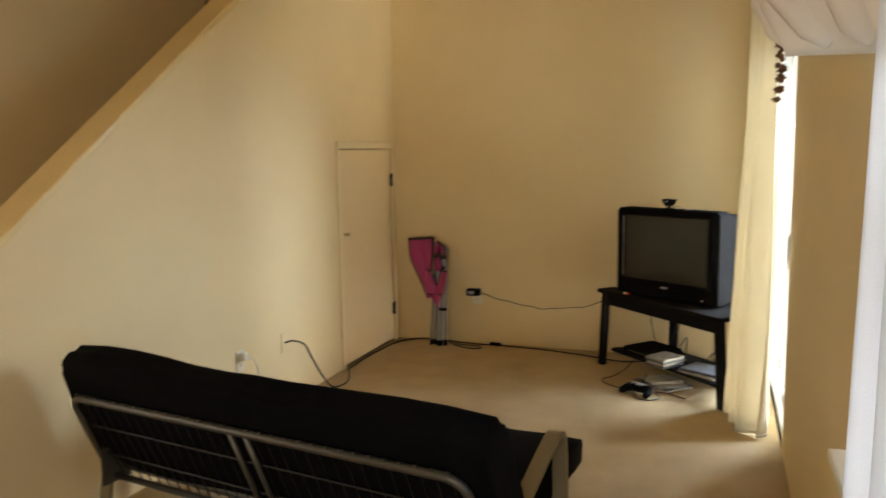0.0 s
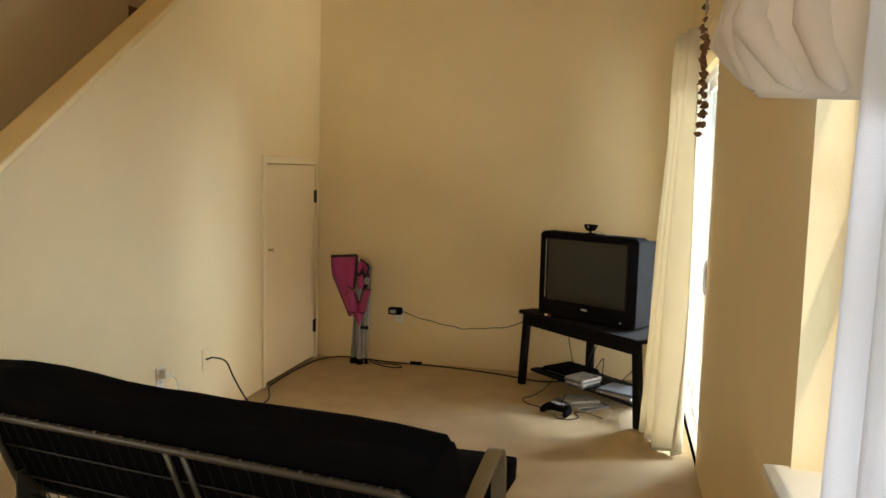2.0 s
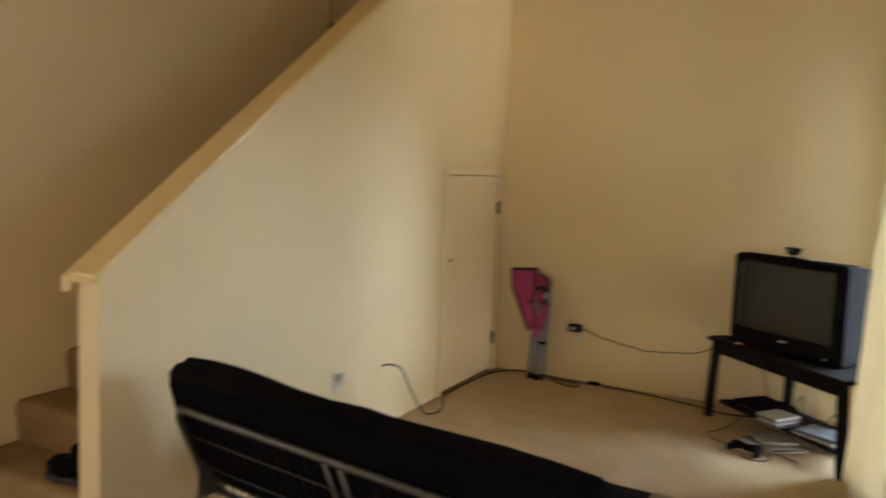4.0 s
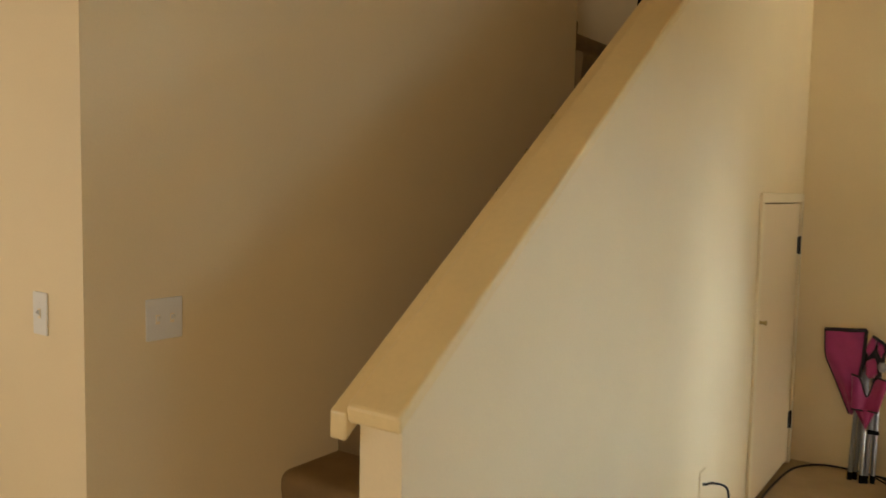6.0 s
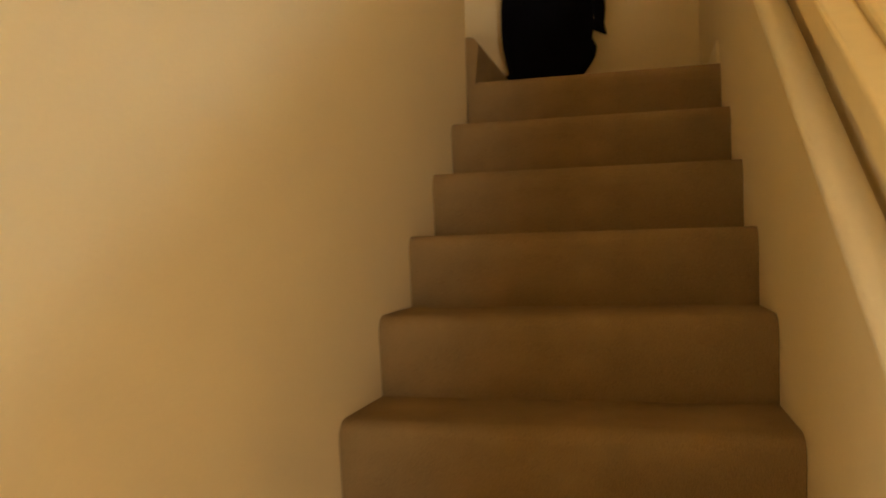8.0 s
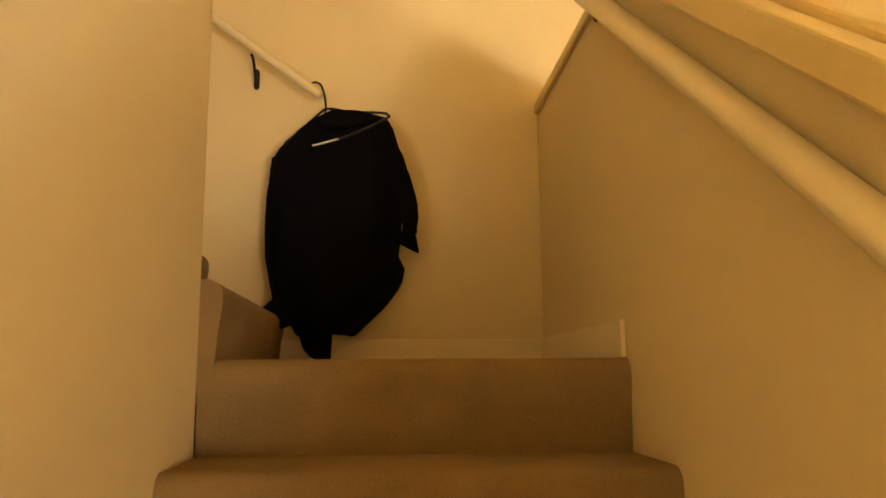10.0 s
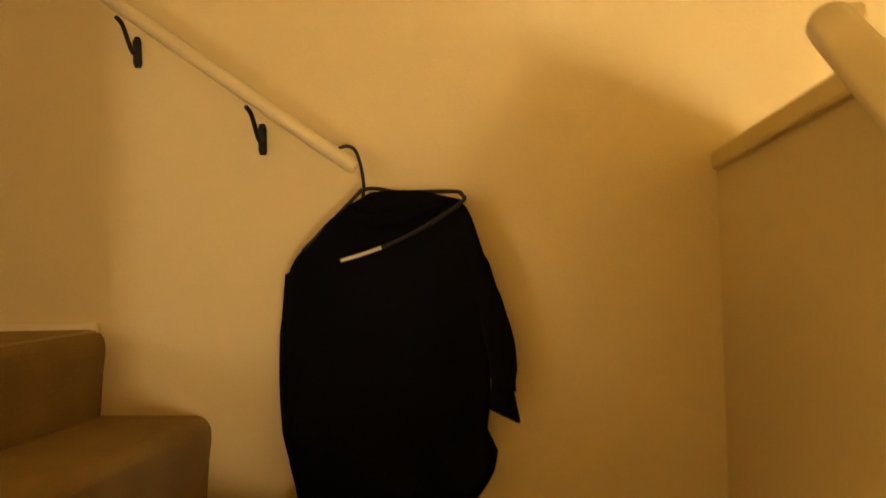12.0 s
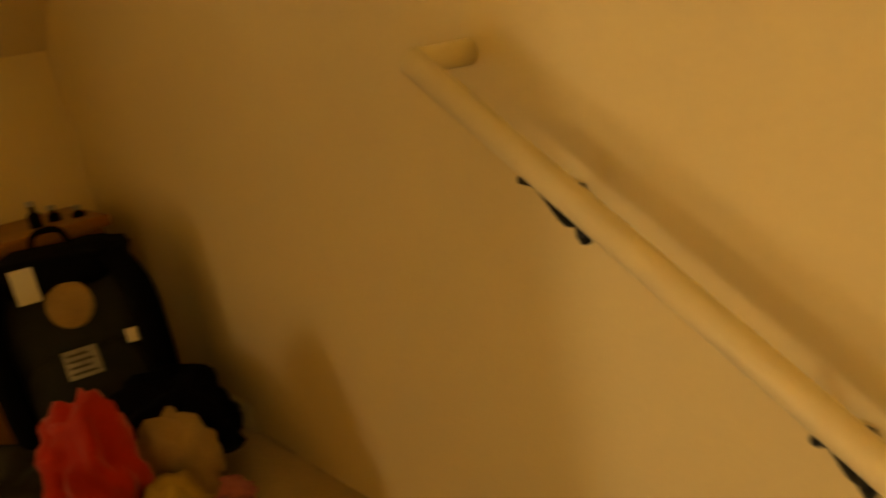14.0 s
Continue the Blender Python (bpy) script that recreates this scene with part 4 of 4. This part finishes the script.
def valance_fn(u, v):
    # balloon valance: full and puffed out, a fairly straight hem, cinched to a knot at its north end; v runs from the top down
    y = 0.16 + u * 1.24
    ease = min(1.0, u / 0.30)
    ease = ease * ease * (3 - 2 * ease)
    fold = 1 - 2 * abs(math.sin(u * 13 + 1.1 * math.sin(v * 2.2 + u * 4))) + 0.35 * math.sin(u * 47 + v * 3)
    puff = 0.30 + 0.70 * math.sin(math.pi * 0.5 * min(1, v / 0.82)) ** 2.4
    low = 1.53 + 0.11 * y
    # pleats that fan out from the knot
    du, dv = (1.02 - u) * 1.24, (0.88 - v) * 0.70
    reach = math.hypot(du, dv)
    turn = math.atan2(dv, du)
    fan = 1 - 2 * abs(math.sin(8.5 * turn + 0.8 * math.sin(reach * 6))) + 0.4 * math.sin(29 * turn + 1.3)
    slim = min(1.0, max(0.0, (u - 0.35) / 0.55))
    slim = 1 - 0.85 * slim * slim * (3 - 2 * slim)
    x = 3.575 - (0.045 + 0.135 * ease * slim) * puff - 0.022 * fold * (0.25 + 0.75 * v) * (0.3 + 0.7 * ease) * slim
    x -= 0.036 * fan * min(1.0, reach * 2.5) * math.exp(-reach * 0.8) * (0.35 + 0.65 * ease)
    if v > 0.9:
        x += (v - 0.9) * 0.25
    knot = max(0.0, (u - 0.80) / 0.20)
    pinch = math.exp(-((v - 0.86) / 0.10) ** 2) * knot
    x += 0.10 * pinch
    y -= 0.11 * pinch
    z = 2.27 - v * (2.27 - low) + 0.05 * knot ** 2 * v ** 3
    return (x, y, z)


va = thing("valance", pose(0, 0, 0), "ivory balloon valance gathered over the window", "valance")
part("drape", sheet(valance_fn, 130, 48, 0.003), VALC, va, smooth=True)
for i in range(9):
    # raised pleats drawn together at the knot
    a = radians(8 + 10 * i)
    span = 0.42 + 0.10 * math.sin(i * 2.3)
    ridge = [Vector(valance_fn(max(0.02, 0.93 - 0.80 * f * span * math.cos(a + 0.25 * f)), max(0.04, 0.87 - 1.35 * f * span * math.sin(a + 0.25 * f)))) + Vector((-0.006, 0, 0)) for f in (0.03, 0.15, 0.3, 0.45, 0.6, 0.75, 0.9, 1.0)]
    part("pleat", tubem(ridge, [0.006, 0.014, 0.021, 0.025, 0.026, 0.023, 0.016, 0.004], 10), VALC, va, smooth=True)
for i in range(6):
    # full pleats that hang down to the hem
    u0 = 0.10 + 0.115 * i
    ridge = [Vector(valance_fn(u0 + 0.05 * math.sin(f * 3 + i), 0.30 + 0.68 * f)) + Vector((-0.004, 0, 0)) for f in (0.0, 0.2, 0.4, 0.6, 0.8, 0.95, 1.0)]
    part("pleat", tubem(ridge, [0.004, 0.014, 0.021, 0.026, 0.028, 0.022, 0.010], 10), VALC, va, smooth=True)
part("rod", tubem([(3.575, -0.66, 2.262), (3.575, 1.43, 2.262)], 0.011, 10), TRIM, va)
for y in (-0.6, 1.39):
    part("bracket", tubem([(XE, y, 2.262), (3.575, y, 2.262)], 0.008, 8), TRIM, va)


def sheer_fn(u, v):
    y = -0.58 + u * (0.80 + 0.08 * (1 - v))
    x = 3.515 - 0.02 * (1 - v) + (0.013 + 0.012 * (1 - v)) * math.sin(u * 40 + 0.5 * math.sin(v * 4)) + 0.004 * math.sin(u * 97)
    return (x, y, 0.05 + v * 2.19)


sh = thing("sheer_curtain", pose(0, 0, 0), "white sheer curtain hanging across the window", "curtain")
part("panel", sheet(sheer_fn, 110, 10, 0), SHEER, sh, smooth=True)

# ---------------------------------------------------------------- shirt on a hanger
hg = thing("clothes_hanger", pose(0.162, BACK - 0.075, 2.915, 0, 0, 0), "black wire hanger hooked on the handrail end", "hanger")
hook = smooth_path([(0.006, 0, -0.03), (0.009, 0, 0.0), (0.004, 0, 0.038), (-0.006, 0.0, 0.070), (-0.022, -0.004, 0.080), (-0.037, -0.008, 0.075), (-0.042, -0.008, 0.066)], 5)
part("hook", tubem(hook, 0.0036, 7), IRON, hg, "black coated hook", True)
part("shoulder_wire", tubem(smooth_path([(0.006, 0, -0.008), (0.035, -0.002, -0.008), (0.085, -0.004, -0.017), (0.19, -0.006, -0.020), (0.208, -0.010, -0.028), (0.209, -0.03, -0.044), (0.14, -0.055, -0.090), (0.056, -0.064, -0.128), (-0.024, -0.064, -0.151)], 6), 0.0042, 7), IRON, hg, "black coated wire", True)
part("shoulder_wire", tubem(smooth_path([(0.006, 0, -0.008), (-0.02, -0.002, -0.034), (-0.07, -0.01, -0.085), (-0.115, -0.02, -0.13)], 5), 0.0042, 7), IRON, hg, "black coated wire", True)
part("trouser_bar", tubem([(-0.024, -0.068, -0.151), (0.010, -0.070, -0.143), (0.056, -0.068, -0.128)], 0.0036, 7), WHITEP, hg, "white card strip")

OUTL = ((0.00, 0.19, 0.29), (0.03, 0.150, 0.372), (0.07, 0.105, 0.390), (0.187, 0.026, 0.415), (0.26, 0.006, 0.425), (0.45, -0.003, 0.425), (0.62, 0.0, 0.418), (0.673, 0.003, 0.411),
        (0.737, 0.012, 0.432), (0.797, 0.03, 0.423), (0.84, 0.041, 0.405), (0.903, 0.055, 0.371), (1.0, 0.10, 0.292))


def outline(v):
    for (a, l0, r0), (b, l1, r1) in zip(OUTL, OUTL[1:]):
        if v <= b:
            t = (v - a) / (b - a)
            return l0 + (l1 - l0) * t, r0 + (r1 - r0) * t
    return OUTL[-1][1:]


def shirt_fn(u, v):
    # a closed bag of cloth round the hanger; u runs round, v from the collar down
    l, r = outline(v)
    a = 2 * math.pi * u
    cx, hw = (l + r) / 2, (r - l) / 2
    c, s = math.cos(a), math.sin(a)
    x = cx + hw * math.copysign(abs(c) ** 0.75, c)
    depth = 0.014 + 0.032 * min(1, v * 3.5)
    fold = 0.012 * math.sin(a * 5 + 2.2 * math.sin(v * 4)) * min(1, v * 2.5)
    y = BACK - 0.078 - (depth + fold) * s * (0.85 if s < 0 else 1.0)
    z = 2.90 - v * 0.71 + 0.012 * math.sin(a * 3 + 1) * v
    return (x, min(y, BACK - 0.006), z)


shirt = thing("shirt", pose(-0.005, 0, 0), "black long sleeved shirt hanging on the stair end wall", "shirt")
bm = sheet(shirt_fn, 72, 34, 0, close_u=True)
part("body", bm, NAVYF, shirt, smooth=True)


def lap(name, pts, rs, flat=0.5):
    part(name, tubem(smooth_path(pts, 6), [rs[min(len(rs) - 1, int(i * len(rs) / (6 * (len(pts) - 1) + 1)))] for i in range(6 * (len(pts) - 1) + 1)], 12, flat, up=(0, 1, 0)), NAVYF, shirt, smooth=True)


def flap(name, outline_xz, depth, label=""):
    # a short loose end of cloth, thin and softly rounded
    bm = prism(bmesh.new(), outline_xz, "y", BACK - 0.075 - depth, BACK - 0.075 + depth, bevel=0.008, seg=3)
    part(name, bm, NAVYF, shirt, label, smooth=True)


lap("sleeve", [(0.375, BACK - 0.08, 2.84), (0.415, BACK - 0.09, 2.70), (0.444, BACK - 0.09, 2.585), (0.446, BACK - 0.085, 2.50)], [0.018, 0.024, 0.027, 0.028, 0.027, 0.024])
flap("cuff", [(0.413, 2.468), (0.424, 2.525), (0.462, 2.515), (0.477, 2.436)], 0.018)
lap("sleeve", [(0.03, BACK - 0.08, 2.74), (0.020, BACK - 0.09, 2.60), (0.020, BACK - 0.09, 2.45), (0.04, BACK - 0.08, 2.34), (0.055, BACK - 0.075, 2.28)], [0.02, 0.022, 0.022, 0.024, 0.026, 0.028])
flap("cuff", [(0.048, 2.31), (-0.016, 2.255), (0.010, 2.226), (0.040, 2.196), (0.108, 2.222), (0.10, 2.30)], 0.02)
flap("shirt_tail", [(0.085, 2.26), (0.100, 2.20), (0.122, 2.135), (0.145, 2.112), (0.160, 2.104), (0.204, 2.100), (0.208, 2.18), (0.22, 2.26)], 0.014)
lap("collar", [(0.145, BACK - 0.085, 2.868), (0.19, BACK - 0.115, 2.842), (0.26, BACK - 0.115, 2.845), (0.345, BACK - 0.09, 2.875)], [0.010, 0.014, 0.014, 0.010], 0.7)

# ---------------------------------------------------------------- shoes on the lowest step
def shoe(m):
    s = thing("shoe", m, "black laced shoe by the lowest stair", "shoe")
    sole = [(-0.04, -0.13), (0.035, -0.13), (0.045, -0.02), (0.048, 0.06), (0.03, 0.125), (0.0, 0.14), (-0.03, 0.125), (-0.046, 0.06), (-0.04, -0.02)]
    part("sole", prism(bmesh.new(), sole, "z", 0, 0.022, bevel=0.005), RUBBER, s)
    bm = bmesh.new()
    blob(bm, (0, 0.05, 0.04), 0.043, 0.085, 0.04, 1, 0.08)
    blob(bm, (0, -0.06, 0.055), 0.038, 0.068, 0.065, 2, 0.08)
    part("upper", bm, BLACKF, s, smooth=True)
    part("tongue", blob(bmesh.new(), (0, 0.0, 0.09), 0.022, 0.035, 0.03, 4, 0.1), BLACKF, s, smooth=True)
    for i in range(3):
        part("lace", tubem([(-0.022, 0.02 + i * 0.02, 0.083 - i * 0.008), (0.022, 0.028 + i * 0.02, 0.083 - i * 0.008)], 0.003, 5), CORD, s)
    return s


shoe(pose(0.63, 1.30, RISE + 0.001, 0, 0, 100) @ Matrix.Diagonal((1.15, 1.15, 1.35, 1)))

# ---------------------------------------------------------------- things on the upper landing
pk = thing("backpack", pose(-1.66, 4.455, UP - 0.0, 0, 0, 76) @ Matrix.Diagonal((0.82, 0.9, 0.93, 1)), "black backpack with pale patches standing on the landing", "backpack")
bm = bmesh.new()
blob(bm, (0, 0, 0.27), 0.19, 0.11, 0.27, 2, 0.10, 2.0, 4, 0.62)
part("pack_body", bm, DKGRN, pk, smooth=True)
part("front_pocket", blob(bmesh.new(), (0, -0.10, 0.19), 0.15, 0.045, 0.15, 5, 0.08, 2.0, 3, 0.6), DKGRN, pk, smooth=True)
part("lid", blob(bmesh.new(), (0, -0.01, 0.52), 0.18, 0.12, 0.05, 7, 0.2, 2.2, 3, 0.7), BLACKF, pk, smooth=True)
for s in (-1, 1):
    part("side_pad", tubem(smooth_path([(s * 0.14, -0.10, 0.54), (s * 0.185, -0.11, 0.42), (s * 0.185, -0.10, 0.2), (s * 0.16, -0.08, 0.05)], 5), 0.035, 10), BLACKF, pk, smooth=True)
part("loop", tubem(smooth_path([(-0.05, 0.02, 0.555), (-0.03, 0.02, 0.60), (0.03, 0.02, 0.60), (0.05, 0.02, 0.555)], 5), 0.008, 8), BLACKF, pk, smooth=True)
part("patch", tubem([(0.01, -0.118, 0.445), (0.01, -0.132, 0.445)], [0.058, 0.05], 18), TANF, pk, "round tan patch")
part("tag", boxm(-0.10, -0.045, -0.136, -0.130, 0.475, 0.555, bevel=0.002), WHITEP, pk, "pale cloth tag")
part("tag", boxm(0.115, 0.145, -0.150, -0.144, 0.325, 0.36, bevel=0.002), WHITEP, pk, "pale cloth tag")
lb = part("care_label", boxm(-0.045, 0.04, -0.153, -0.148, 0.28, 0.35, bevel=0.001), PAPER, pk, "pale label with dark bars of writing")
for i in range(4):
    part("writing_bar", boxm(-0.035, 0.027 - 0.01 * (i % 2), -0.1545, -0.153, 0.29 + i * 0.015, 0.296 + i * 0.015), DARKP, lb)
part("side_strap", tubem([(0.17, 0, 0.33), (0.215, 0.01, 0.345)], 0.008, 8), BLACKF, pk)

chest = thing("wooden_chest", pose(-2.05, 4.23, UP, 0, 0, 90), "reddish wooden chest against the wall", "chest")
part("body", boxm(-0.40, 0.40, -0.17, 0.19, 0.03, 0.505, bevel=0.004), WOODR, chest)
part("lid", boxm(-0.42, 0.42, -0.19, 0.195, 0.505, 0.535, bevel=0.006), WOODR, chest)
for x in (-0.36, 0.36):
    part("foot", boxm(x - 0.04, x + 0.04, -0.16, 0.18, 0, 0.03), WOODR, chest)
for i in range(2):
    d = part("drawer", boxm(-0.36, 0.36, -0.182, -0.17, 0.05 + i * 0.225, 0.26 + i * 0.225, bevel=0.003), WOODR, chest)
    part("knob", blob(bmesh.new(), (0, -0.195, 0.155 + i * 0.225), 0.015, 0.015, 0.015, 1, 0.0, sub=2), BRASS, d)
for i, (x, y, h) in enumerate(((0.27, -0.08, 0.055), (0.32, -0.05, 0.03), (0.37, -0.09, 0.018))):
    b = thing("small_bottle", pose(-2.05, 4.23, UP + 0.5355, 0, 0, 90) @ pose(x, y, 0), "small dark bottle on the chest", "bottle", group="bottles on the chest")
    part("glass", tubem([(0, 0, 0), (0, 0, h * 0.6), (0, 0, h * 0.75), (0, 0, h)], [0.016, 0.016, 0.007, 0.007], 10), BLACKP, b, smooth=True)
    part("cap", tubem([(0, 0, h), (0, 0, h + 0.012)], 0.009, 10), GREYPL, b)


def heap(name, c, r, seed, mat, label, category, amp=0.45):
    o = thing(name, pose(c[0], c[1], c[2]), label, category, group="clothes heap")
    bm = bmesh.new()
    blob(bm, (0, 0, r[2]), r[0], r[1], r[2], seed, amp, 2.4, 4)
    for v in bm.verts:
        v.co.z = max(v.co.z, 0.002)
    part("cloth", bm, mat, o, smooth=True)
    if max(r) > 0.1:
        lie = smooth_path([(-0.5 * r[0], -0.3 * r[1], 1.75 * r[2]), (0.1 * r[0], -0.75 * r[1], 1.5 * r[2]), (0.55 * r[0], -1.0 * r[1], 0.9 * r[2]), (0.9 * r[0], -1.15 * r[1], 0.25 * r[2])], 5)
        part("sleeve", tubem(lie, [0.022 + 0.006 * math.sin(i * 1.7) for i in range(len(lie))], 10, 0.7), mat, o, smooth=True)
    return o


heap("black_jacket", (-1.42, 4.54, UP), (0.14, 0.125, 0.115), 3, NAVYF, "crumpled black jacket on the landing floor", "jacket")
heap("red_shirt", (-1.22, 4.325, UP), (0.11, 0.078, 0.165), 5, REDF, "crumpled red shirt on the clothes heap", "shirt", 0.36)
heap("tan_shirt", (-1.27, 4.485, UP), (0.09, 0.07, 0.105), 8, TANF, "crumpled tan shirt on the clothes heap", "shirt", 0.34)
heap("mustard_shirt", (-1.12, 4.40, UP), (0.08, 0.075, 0.075), 11, YELF, "crumpled mustard shirt on the landing floor", "shirt")
heap("pink_cloth", (-1.20, 4.52, UP), (0.06, 0.055, 0.03), 14, PINKC, "small pink cloth on the landing floor", "cloth")
heap("dark_trousers", (-1.36, 4.20, UP), (0.14, 0.13, 0.11), 17, DKGRN, "dark folded trousers on the landing floor", "trousers")

# ---------------------------------------------------------------- hall tiles
tile_me = None
TS_ = 0.305
for i in range(9):
    for j in range(10):
        x0, y0 = 0.926 - (i + 1) * TS_, 1.256 - (j + 1) * TS_
        if x0 < WEST - 0.001 or y0 < SOUTH:
            continue
        if y0 + TS_ > 1.055 and x0 < -0.02:
            continue
        if tile_me is None:
            t0 = part("tile", boxm(0.003, TS_ - 0.003, 0.003, TS_ - 0.003, -0.006, 0.0, bevel=0.0015, seg=1), TILE, hall)
            tile_me = t0.data
        else:
            t0 = new("tile", tile_me)
            t0.parent = hall
        t0.location = (x0, y0, 0)
